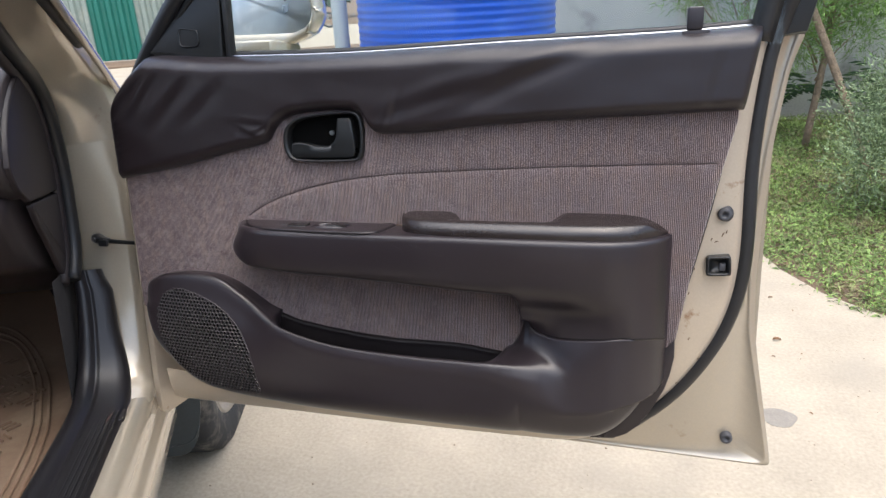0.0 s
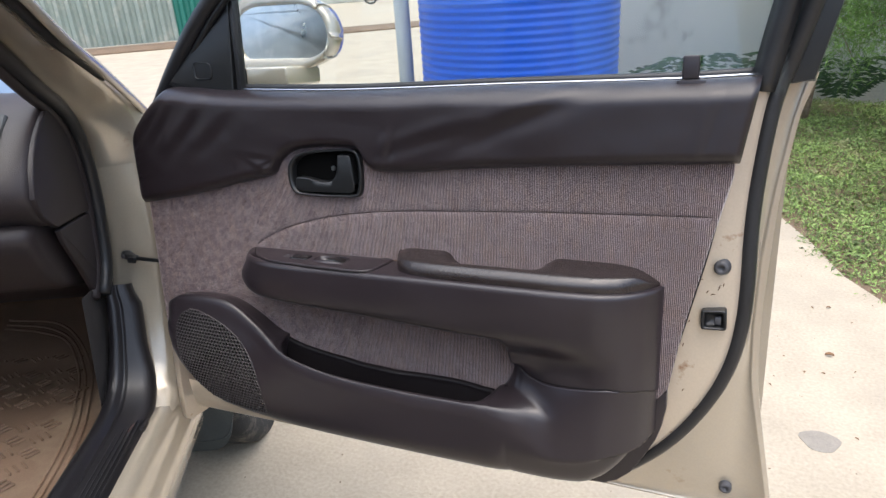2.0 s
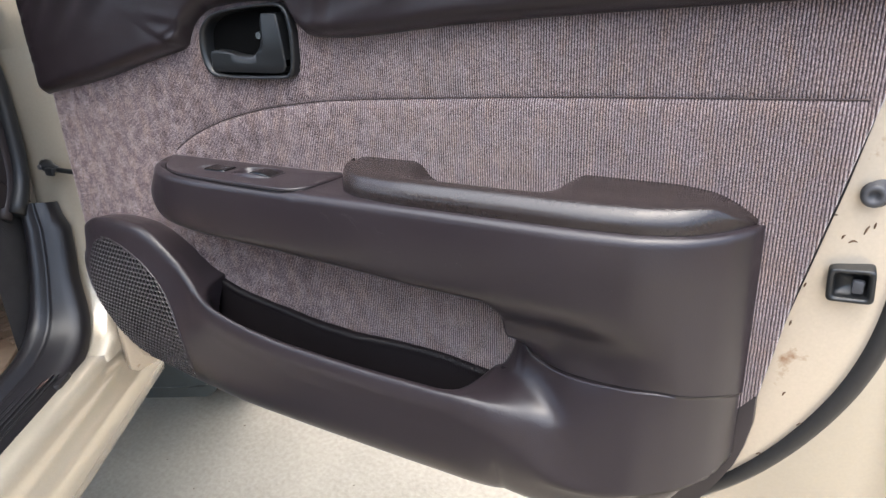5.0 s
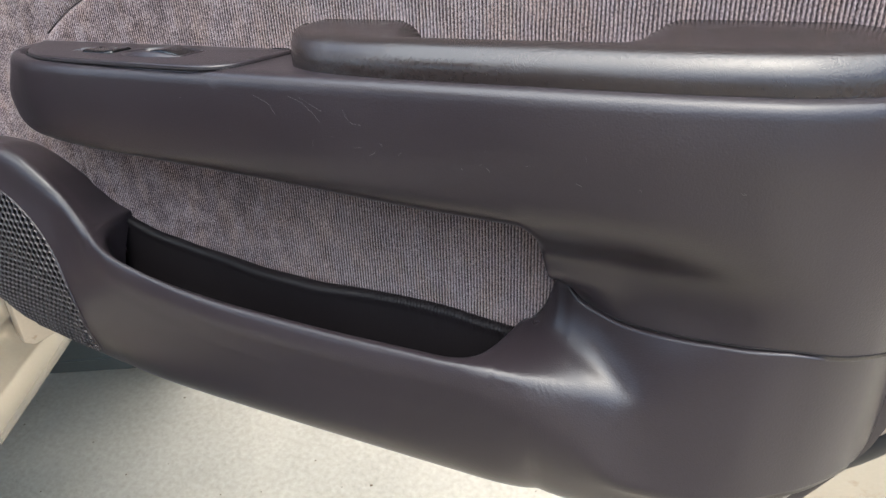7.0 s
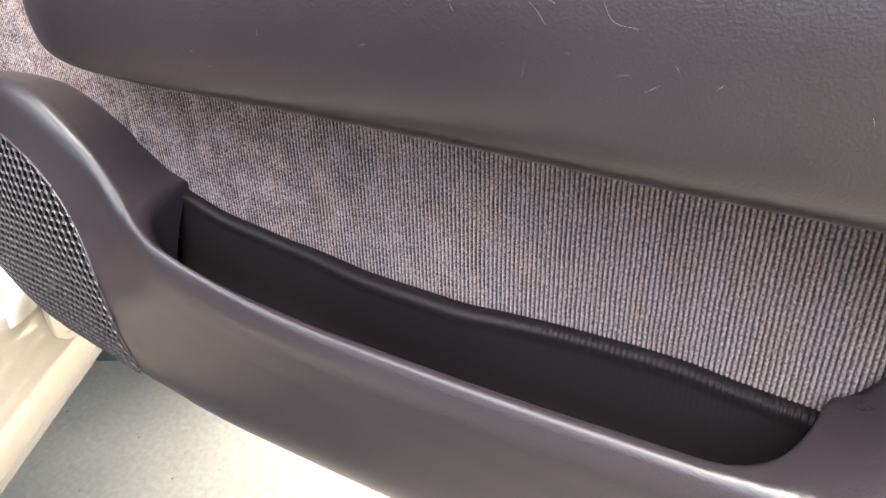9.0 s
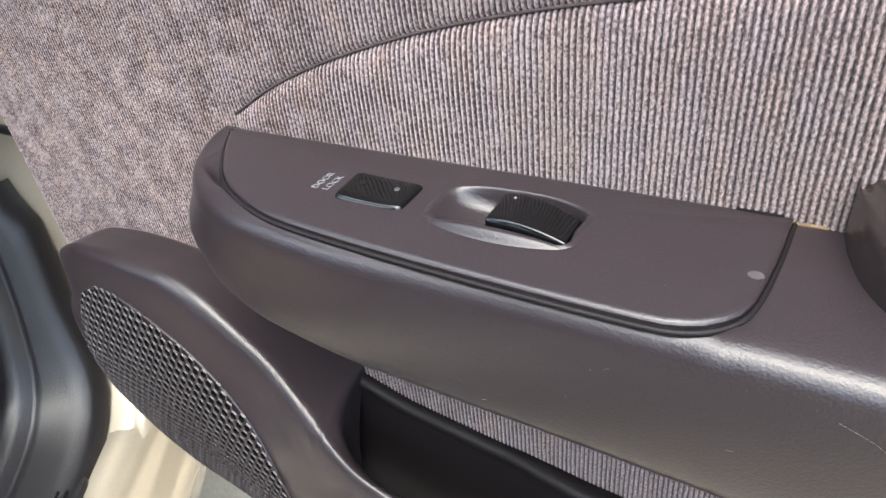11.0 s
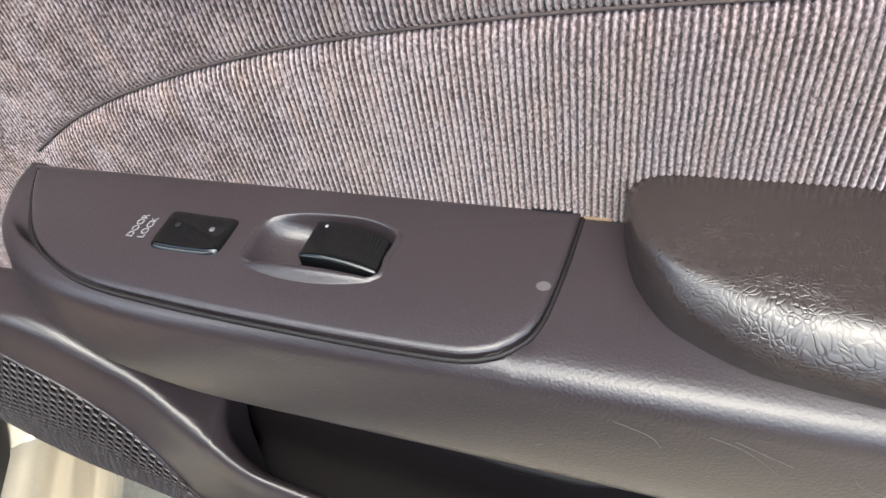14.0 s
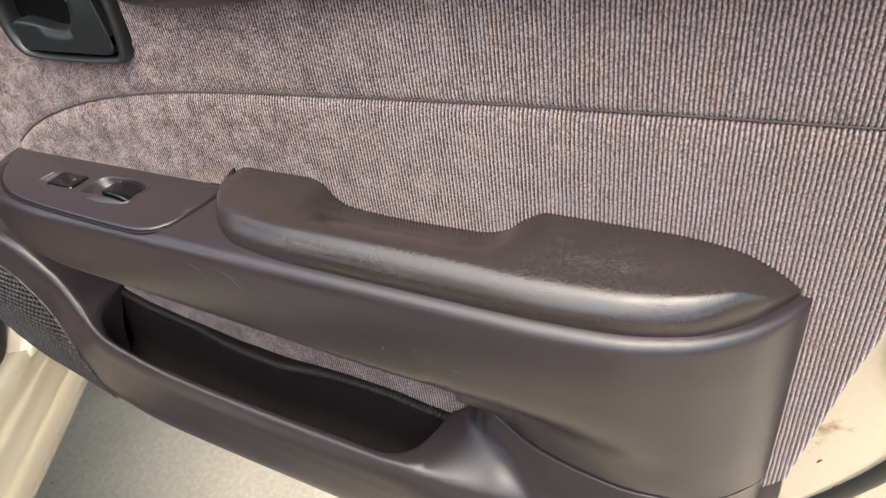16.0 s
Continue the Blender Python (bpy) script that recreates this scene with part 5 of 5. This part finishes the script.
WHEEL = Matrix.Translation((-0.72, 0.10, 0.245)) @ Matrix.Rotation(radians(-12), 4, "Z")
wheel = part("front_wheel", sheet("tyre", [[(r * math.cos(t), n, r * math.sin(t)) for t in ang] for n, r in tyre_prof], close=True), TYRE, car, "dusty front tyre")
wheel.data.transform(WHEEL)
rim = part("rim", sheet("rim", [[(r * math.cos(t), n, r * math.sin(t)) for t in ang] for n, r in ((-0.02, 0.195), (-0.012, 0.185), (-0.03, 0.175), (-0.05, 0.10), (-0.03, 0.05), (-0.03, 0.0))], close=True), STEEL, wheel)
rim.data.transform(WHEEL)

# ---- the rest of the saloon, plain ----
def side_panel(name, near, a0, a1, label=""):
    """A body side from rocker to belt line, drawn in towards its ends."""
    rows = []
    for a in np.linspace(a0, a1, 30):
        tuck = 0.10 * float(ease(2.9, 3.38, a)) + 0.10 * float(ease(-0.9, -1.38, a))
        prof = [(-0.03, 0.32), (0.016, 0.38), (0.022, 0.55), (0.026, 0.68), (0.016, 0.82), (-0.010, 0.93), (-0.030, 0.965)]
        rows.append([(a, n - tuck if near else -1.50 - n + tuck, z) for n, z in prof])
    return part(name, sheet(name, rows), PAINT, car, label)


side_panel("rear_side", True, 1.14, 3.38, "champagne rear door and quarter panel")
side_panel("opposite_side", False, -1.38, 3.38, "champagne far side of the car")
part("tail_panel", sheet("tail_panel", [[(3.38 + 0.03 * math.sin(math.pi * k), -0.13 - 1.24 * k, z) for z in (0.34, 0.6, 0.82, 0.95)] for k in np.linspace(0, 1, 12)]), PAINT, car, "champagne tail panel")
part("boot_lid", sheet("boot_lid", [[(a, -0.04 - 1.42 * k, 0.962 + 0.035 * math.sin(math.pi * k)) for k in np.linspace(0, 1, 12)] for a in (2.70, 2.9, 3.2, 3.40)]), PAINT, car, "champagne boot lid")
roof_line = curve((0.80, 1.430), (1.1, 1.475), (1.6, 1.485), (2.1, 1.455), (2.35, 1.40))
part("roof", sheet("roof", [[(a, -0.135 - 1.23 * k, float(roof_line(a)) - 0.03 + 0.06 * math.sin(math.pi * k) ** 0.6) for k in np.linspace(0, 1, 16)] for a in np.linspace(0.80, 2.35, 24)]), PAINT, car, "champagne roof")
part("rear_window", sheet("rear_window", [[(2.35 + 0.38 * k, -0.135 + 0.03 * k - (1.23 + 0.06 * k) * u, 1.40 - 0.43 * k) for u in np.linspace(0, 1, 10)] for k in np.linspace(0, 1, 8)]), GLASS, car).visible_shadow = False
for near in (True, False):
    def out(a, k):
        return (a, (-0.03 - 0.105 * k) if near else (-1.47 + 0.105 * k), 0.962 + (float(roof_line(max(0.8, a))) - 0.03 - 0.962) * k)

    part("centre_pillar", sheet("centre_pillar", [[out(a, k) for k in np.linspace(0, 1, 8)] for a in (1.14, 1.20, 1.26)]), PAINT, car)
    part("rear_pillar", sheet("rear_pillar", [[out(a - (a - 2.1) * 0.55 * k, k) for k in np.linspace(0, 1, 8)] for a in (2.10, 2.4, 2.73)]), PAINT, car)
    part("side_glass", sheet("side_glass", [[out(a, k) for k in np.linspace(0, 1, 8)] for a in (1.26, 1.7, 2.10)]), GLASS, car).visible_shadow = False
part("far_front_glass", sheet("far_front_glass", [[(0.05 + (1.09 - 0.05 - 0.75 * (1 - u) * k) * u + 0.75 * k * (1 - u), -1.47 + 0.105 * k, 0.962 + 0.47 * k) for k in np.linspace(0, 1, 8)] for u in np.linspace(0, 1, 8)]), GLASS, car).visible_shadow = False
part("nose", sheet("nose", [[(-1.36 - 0.04 * math.sin(math.pi * k), -0.13 - 1.24 * k, z) for z in (0.30, 0.5, 0.68)] for k in np.linspace(0, 1, 12)]), PAINT, car)
for a, n, turn in ((2.62, -0.02, 0), (2.62, -1.28, 0), (-0.72, -1.30, -12)):
    place = Matrix.Translation((a, n, 0.245)) @ Matrix.Rotation(radians(turn), 4, "Z")
    other = part("wheel", sheet("tyre", [[(r * math.cos(q), n_, r * math.sin(q)) for q in ang] for n_, r in tyre_prof], close=True), TYRE, car)
    other.data.transform(place)
    disc = part("rim", sheet("rim", [[(r * math.cos(q), n_, r * math.sin(q)) for q in ang] for n_, r in ((-0.02, 0.195), (-0.012, 0.185), (-0.03, 0.175), (-0.05, 0.10), (-0.03, 0.05), (-0.03, 0.0))], close=True), STEEL, other)
    disc.data.transform(place)

# ---- the yard, level ----
def ground_sheet(name, x0, x1, y0, y1, z, mat, label, n=2):
    me = sheet(name, [[(x, y, z) for y in np.linspace(y0, y1, n)] for x in np.linspace(x0, x1, n)])
    return tagged(part(name, me, mat, None), label, "ground", kind="structure")


ground_sheet("ground", -300, 300, -300, 300, -0.012, SOIL, "bare earth ground reaching to the horizon")
slab = [(-14, -9), (4.5, -9), (3.6, -1.0), (2.6, 1.0), (2.05, 1.8), (1.80, 1.98), (1.66, 2.12), (1.53, 2.36), (1.42, 2.75), (1.1, 3.6), (-1.9, 5.2), (-2.2, 6.5), (-9, 26), (-16, 26), (-15, 8)]
ob = part("pavement", prism(slab, Matrix.Translation((0, 0, -0.008)), 0.008), CONCRETE, None, smooth=False)
tagged(ob, "pale worn concrete yard with faint stains", "pavement", kind="structure")
spot = part("stain", prism([(1.34 + 0.055 * math.cos(t) * (1 + 0.15 * math.sin(3 * t)), 1.13 + 0.05 * math.sin(t), 0) [:2] for t in np.linspace(0, 6.2, 20)], Matrix.Translation((0, 0, 0.0005)), 0.0012), DAMP, ob, "damp spot")

wall_y = 6.15
wall = part("wall_north", box((6.0, wall_y + 0.1, 1.4), (15.2, 0.2, 2.9), 0.01), RENDERED, None)
tagged(wall, "plain grey wall added behind the camera for reflections with dark mould stains", "wall", kind="structure")
# unseen wall, added behind the camera to fill the mirror's reflection
back = part("added_back_wall", box((0.0, -9.2, 1.3), (34, 0.2, 2.6), 0.01), RENDERED, None)
tagged(back, "plain grey wall added behind the camera for reflections", "wall", kind="structure")

# water tank
TX, TY, TR = -0.58, 4.45, 0.755
tank = thing("water_tank", Matrix.Translation((TX, TY, 0)), "blue ribbed plastic water tank standing on the yard", "water tank")
prof = [(0.0, 0.0), (TR - 0.05, 0.0), (TR, 0.03)]
z = 0.10
while z < 2.0:
    prof += [(TR, z), (TR + 0.006, z + 0.012), (TR + 0.009, z + 0.022), (TR + 0.006, z + 0.032), (TR, z + 0.042)]
    z += 0.052
prof += [(TR, 2.06), (TR - 0.1, 2.2), (0.3, 2.42), (0.0, 2.44)]
ang = np.linspace(0, 2 * np.pi, 96, endpoint=False)
part("tank_shell", sheet("tank_shell", [[(r * math.cos(t), r * math.sin(t), zz) for t in ang] for r, zz in prof], close=True), TANK, tank)
POST_PAINT = material("pale_grey_paint", (0.36, 0.40, 0.42), 0.5, vary=0.12, scale=4)
post = thing("steel_post", Matrix.Translation((-1.52, 4.35, 0)), "pale grey painted steel post beside the tank", "post")
part("post_tube", tube("post_tube", [(0, 0, 0), (0, 0, 1.2), (0, 0, 2.6)], 0.062, 16, 4), POST_PAINT, post)
part("post_foot", box((0, 0, 0.008), (0.18, 0.18, 0.016), 0.003), POST_PAINT, post)

# corrugated fence far to the front
fence = thing("sheet_fence", Matrix.Translation((-11.8, 11.3, 0)) @ Matrix.Rotation(radians(38), 4, "Z"), "green corrugated sheet fence with darker stripes", "fence")
strip = np.linspace(0, 1.0, 41)
for k in range(-24, 3):
    rows = [[(k * 0.95 + 0.95 * s, 0.035 * max(-1, min(1, 1.8 * math.sin(2 * math.pi * 4 * s))), zz) for zz in (0.05, 1.3, 2.6)] for s in strip]
    part("fence_sheet", sheet("fence_sheet", rows), TIN_DARK if k in (-19, -13, -8, -3, 1) else TIN, fence, smooth=False)
dirt = part("dirt_verge", box((-11.4, 10.6, 0.01), (15, 1.4, 0.05), 0.02, 2, Matrix.Rotation(radians(38), 4, "Z")), SOIL, None)
tagged(dirt, "strip of dry earth along the fence", "ground", kind="structure")

# far end of the street
house = thing("far_house", Matrix.Translation((-13.6, 25.5, 0)) @ Matrix.Rotation(radians(25), 4, "Z"), "white walled house at the end of the street", "house")
part("house_wall", box((-3.5, 3, 1.6), (7, 6, 3.2), 0.02), WHITE, house)
part("house_base", box((-3.5, -0.01, 0.2), (7.02, 0.05, 0.4), 0.01), RENDERED, house)
bike = thing("motorbike", Matrix.Translation((-11.6, 23.6, 0)) @ Matrix.Rotation(radians(20), 4, "Z"), "dark parked motorbike far down the street", "motorbike")
for sx_ in (-0.6, 0.6):
    part("bike_wheel", tube("bike_wheel", [(sx_ + 0.25 * math.cos(t), 0, 0.29 + 0.25 * math.sin(t)) for t in np.linspace(0, 2 * math.pi, 25)], 0.04, 8, 40), TYRE, bike)
part("bike_body", tube("bike_body", [(-0.75, 0, 0.72), (-0.3, 0, 0.62), (0.1, 0, 0.45), (0.45, 0, 0.75), (0.5, 0, 1.0)], [0.08, 0.14, 0.12, 0.09, 0.05], 10, 30), GLOSS, bike)
part("bike_seat", box((-0.35, 0, 0.78), (0.6, 0.2, 0.09), 0.03), LINER, bike)
part("bike_fork", tube("bike_fork", [(0.45, 0, 0.9), (0.6, 0, 0.29)], 0.03, 8, 6), STEEL, bike)


# ---- plants ----
def leaf_cloud(name, centres, spread, count, size, slim, droop, rng, pool=None):
    """Many small leaf blades round the given centres, as one mesh."""
    c = np.array(centres)[rng.integers(0, len(centres), count)]
    d = rng.normal(size=(count, 3))
    d /= np.linalg.norm(d, axis=1)[:, None]
    p = c + d * (rng.random((count, 1)) ** 0.45) * np.asarray(spread)
    way = d + rng.normal(size=(count, 3)) * 0.6 + np.array((0, 0, droop))
    way /= np.linalg.norm(way, axis=1)[:, None]
    side = np.cross(way, rng.normal(size=(count, 3)))
    side /= np.linalg.norm(side, axis=1)[:, None]
    s = size * (0.6 + 0.8 * rng.random((count, 1)))
    v = np.stack([p, p + way * s * 0.5 + side * s * slim, p + way * s, p + way * s * 0.5 - side * s * slim], 1).reshape(-1, 3)
    f = np.arange(count * 4).reshape(-1, 4)
    me = bpy.data.meshes.new(name)
    me.from_pydata(v.tolist(), [], f.tolist())
    return me


rng = np.random.default_rng(7)


def bush(x, y, r, h, label, mat, count, size, slim):
    b = thing("bush", Matrix.Translation((x, y, 0)), label, "bush", "bushes on the lawn")
    cs = [(rng.normal() * r * 0.45, rng.normal() * r * 0.45, h * (0.25 + 0.55 * rng.random())) for _ in range(26)]
    for k in range(7):
        e = cs[k]
        part("stem", tube("stem", [(0.03 * math.cos(k), 0.03 * math.sin(k), 0), (e[0] * 0.4, e[1] * 0.4, e[2] * 0.5), e], [0.014, 0.01, 0.004], 6, 8), BARK, b)
    part("foliage", leaf_cloud("foliage", cs, (r * 0.42, r * 0.42, h * 0.26), count, size, slim, 0.3, rng), mat, b, smooth=False)
    return b


bush(2.45, 3.35, 0.55, 0.95, "grey-green clipped bush on the lawn", LEAF_B, 30000, 0.026, 0.12)
bush(4.2, 3.9, 0.8, 1.3, "grey-green bush on the lawn", LEAF_B, 16000, 0.032, 0.12)


def tree(x, y, h, trunk, label, mat, seed, clumps, spread, count, size, slim, low=0.35, lean=0.0):
    r = np.random.default_rng(seed)
    t = thing("tree", Matrix.Translation((x, y, 0)), label, "tree", "conifers by the wall")
    part("trunk", tube("trunk", [(0, 0, 0), (0.05 + lean * 0.4, 0.02, h * 0.35), (lean, 0, h)], [trunk, trunk * 0.7, trunk * 0.2], 10, 14), BARK, t)
    cs = []
    for k in range(clumps):
        zz = h * (low + (1 - low) * (k + 0.5) / clumps)
        a, reach = r.random() * 6.28, spread * (0.35 + 0.65 * r.random()) * (1.1 - 0.6 * zz / h)
        e = (lean * zz / h + reach * math.cos(a), reach * math.sin(a), zz + 0.15 * r.normal())
        part("limb", tube("limb", [(lean * zz / h, 0, zz - 0.25), ((e[0] + lean * zz / h) * 0.5, e[1] * 0.5, zz - 0.05), e], [trunk * 0.3, trunk * 0.2, 0.004], 6, 6), BARK, t)
        cs += [e, (e[0] * 0.7, e[1] * 0.7, e[2] + 0.1)]
    part("crown", leaf_cloud("crown", cs, (0.28, 0.28, 0.22), count, size, slim, 0.35, r), mat, t, smooth=False)
    return t


tree(2.05, 4.75, 2.9, 0.028, "feathery conifer by the wall", LEAF_A, 3, 34, 0.62, 40000, 0.065, 0.035, low=0.26)
tree(3.4, 5.5, 3.2, 0.05, "feathery conifer by the wall", LEAF_A, 5, 24, 0.8, 16000, 0.07, 0.035)
tree(1.55, 5.3, 2.7, 0.028, "feathery conifer by the wall", LEAF_A, 9, 30, 0.7, 28000, 0.07, 0.035, low=0.28)
stake = thing("stake", Matrix.Translation((2.0, 4.2, 0)), "bare wooden stake leaning against the conifer", "stake")
part("pole", tube("pole", [(0.35, 0, 0.0), (0.1, 0.1, 0.6), (-0.22, 0.35, 1.35)], [0.028, 0.026, 0.022], 8, 12), BARK, stake)
for k, (x, y, s) in enumerate(((1.85, 5.75, 0.55), (2.9, 5.8, 0.6), (0.75, 5.35, 0.66))):
    palm = thing("palm_shrub", Matrix.Translation((x, y, 0)), "dark spiky cycad at the wall's foot", "shrub", "cycads at the wall")
    for j in range(16):
        a = j * 2.399
        tip = np.array((math.cos(a) * s, math.sin(a) * s, s * (0.5 + 0.5 * rng.random())))
        line = through_points([(0, 0, 0.1), tip * (0.5, 0.5, 0.9), tip * (1, 1, 0.75)], 14)
        v, f = [], []
        for q, p in enumerate(line[2:]):
            for sg in (-1, 1):
                out = np.array((-math.sin(a), math.cos(a), 0.0)) * sg * 0.16 * s + np.array((math.cos(a), math.sin(a), -0.2)) * 0.07
                b0 = len(v)
                v += [tuple(p), tuple(p + out * 0.5 + (0, 0, 0.012)), tuple(p + out), tuple(p + out * 0.5 - (0, 0, 0.012))]
                f.append((b0, b0 + 1, b0 + 2, b0 + 3))
        me = bpy.data.meshes.new("frond")
        me.from_pydata(v, [], f)
        part("frond", me, LEAF_D, palm, smooth=False)


def build_grass():
    """A low mat of small creeping leaves, humped in tufts."""
    n = 260000
    x, y = rng.uniform(0.6, 5.0, n), rng.uniform(0.6, 6.1, n)
    edge = np.interp(y, (0.2, 1.0, 1.8, 1.98, 2.12, 2.36, 2.75, 3.6, 6.1), (2.9, 2.6, 2.05, 1.80, 1.66, 1.53, 1.42, 1.1, 0.6)) + 0.05 * np.sin(y * 9) + 0.03 * np.sin(y * 31) + 0.035 * rng.normal(size=n)
    keep = x > edge
    x, y, edge = x[keep], y[keep], edge[keep]
    m = len(x)
    tuft = 0.5 + 0.25 * np.sin(x * 7.1 + 2.7 * np.sin(y * 3.3)) + 0.25 * np.sin(y * 8.7 + 1.9 * np.sin(x * 5.1))
    near = np.clip((x - edge) / 0.25, 0.15, 1)
    base = (0.008 + 0.085 * tuft * near * rng.random(m) ** 0.6)
    a = rng.random(m) * 6.283
    tilt = rng.normal(size=m) * 0.55 + 0.25
    d = np.stack([np.cos(a) * np.cos(tilt), np.sin(a) * np.cos(tilt), np.sin(tilt)], 1)
    s = np.stack([-np.sin(a), np.cos(a), 0.5 * rng.normal(size=m)], 1)
    size = (0.014 + 0.028 * rng.random((m, 1)))
    wide = size * (0.06 + 0.09 * rng.random((m, 1)))
    p = np.stack([x, y, base - 0.012], 1)
    v = np.stack([p, p + d * size * 0.45 + s * wide, p + d * size - np.array((0, 0, 0.2)) * size, p + d * size * 0.45 - s * wide], 1).reshape(-1, 3)
    me = bpy.data.meshes.new("lawn")
    me.from_pydata(v.tolist(), [], np.arange(m * 4).reshape(-1, 4).tolist())
    return me


lawn = part("lawn", build_grass(), GRASS, None, smooth=False)
tagged(lawn, "low creeping green ground cover beside the yard", "grass", kind="stuff")
far_wood = part("far_trees", leaf_cloud("far_trees", [(-16 + 2.2 * k, 33 + 2 * math.sin(k), 2.5 + 1.5 * math.sin(k * 1.7)) for k in range(14)], (2.2, 1.5, 2.4), 9000, 0.5, 0.3, 0.2, rng), LEAF_D, None, smooth=False)
tagged(far_wood, "dark green trees beyond the street", "trees", kind="stuff")


# ---- small marks ----
LITTER = [(1.41, 1.64, 0.030), (1.26, 1.59, 0.010), (1.44, 1.17, 0.012), (1.48, 1.55, 0.010), (1.38, 2.0, 0.016), (1.44, 2.02, 0.018), (1.32, 1.50, 0.014), (1.38, 1.51, 0.012), (1.51, 1.91, 0.010), (1.21, 1.39, 0.012), (0.55, 1.25, 0.012), (0.2, 1.5, 0.010)]
CHIPS = [(0.998, 0.829, 0.007, 0.4), (1.023, 0.819, 0.008, 1.2), (1.028, 0.823, 0.005, 1.4), (1.015, 0.808, 0.006, 0.2), (1.008, 0.812, 0.004, 0.9), (0.987, 0.767, 0.004, 1.2), (0.981, 0.730, 0.005, 1.3), (0.985, 0.657, 0.005, 1.0), (1.001, 0.622, 0.004, 0.6), (0.972, 0.579, 0.004, 0.3)]
def litter(x, y, length, turn, curl, label):
    """A dry fallen leaf, curled along its rib."""
    lf = part("dry_leaf", sheet("dry_leaf", [[(length * (u - 0.5), length * 0.26 * v * math.sin(math.pi * u) ** 0.8, 0.002 + curl * (v * v + 0.4 * math.sin(3 * u))) for v in (-1, -0.5, 0, 0.5, 1)] for u in np.linspace(0.02, 0.98, 9)]), DRY, None)
    lf.matrix_world = Matrix.Translation((x, y, 0.002)) @ Matrix.Rotation(turn, 4, "Z")
    return tagged(lf, label, "leaf", "fallen leaves")


for k, (x, y, ln) in enumerate(LITTER):
    litter(x, y, ln, 1.3 * k, 0.25 * ln, "small dry brown leaf on the concrete")


def pebbles():
    v, f = [], []
    r = np.random.default_rng(11)
    for k in range(900):
        x, y, s = r.uniform(-1.5, 3.0), r.uniform(-0.3, 4.2), 0.0015 + 0.0035 * r.random() ** 3
        b = len(v)
        v += [(x + s, y, 0), (x, y + s, 0), (x - s, y, 0), (x, y - s, 0), (x, y, s * 0.7)]
        f += [(b, b + 1, b + 4), (b + 1, b + 2, b + 4), (b + 2, b + 3, b + 4), (b + 3, b, b + 4)]
    me = bpy.data.meshes.new("grit")
    me.from_pydata(v, [], f)
    return me


grit = part("grit", pebbles(), SOIL, None, smooth=False)
tagged(grit, "scattered grit and dry specks on the concrete", "grit", kind="stuff")

# chips and rust marks on the door's inner edge
tree_of_shell = BVHTree.FromPolygons([v.co for v in shell.data.vertices], [p.vertices for p in shell.data.polygons])
for x, z, ln, tilt in CHIPS:
    pts = []
    for k in (-1, 0, 1):
        q = (x + 0.5 * ln * k * math.cos(tilt), z + 0.5 * ln * k * math.sin(tilt) + 0.0012 * (k == 0))
        hit = tree_of_shell.ray_cast((q[0], -0.5, q[1]), (0, 1, 0))[0]
        pts.append((q[0], (hit.y if hit else 0.03) - 0.0002, q[1]))
    part("paint_chip", tube("paint_chip", pts, [0.0004, 0.0009, 0.0004], 6, 8), RUST, shell)

part("scuff", prism([(0.165 + 0.030 * math.cos(t) * (1 + 0.2 * math.sin(3 * t)), -0.060 + 0.006 * math.sin(t) * (1 + 0.3 * math.cos(4 * t))) for t in np.linspace(0, 6.0, 18)], Matrix.Translation((0, 0, 0.4842)), 0.0008), SCUFF, sill, "reddish scuff on the sill trim")
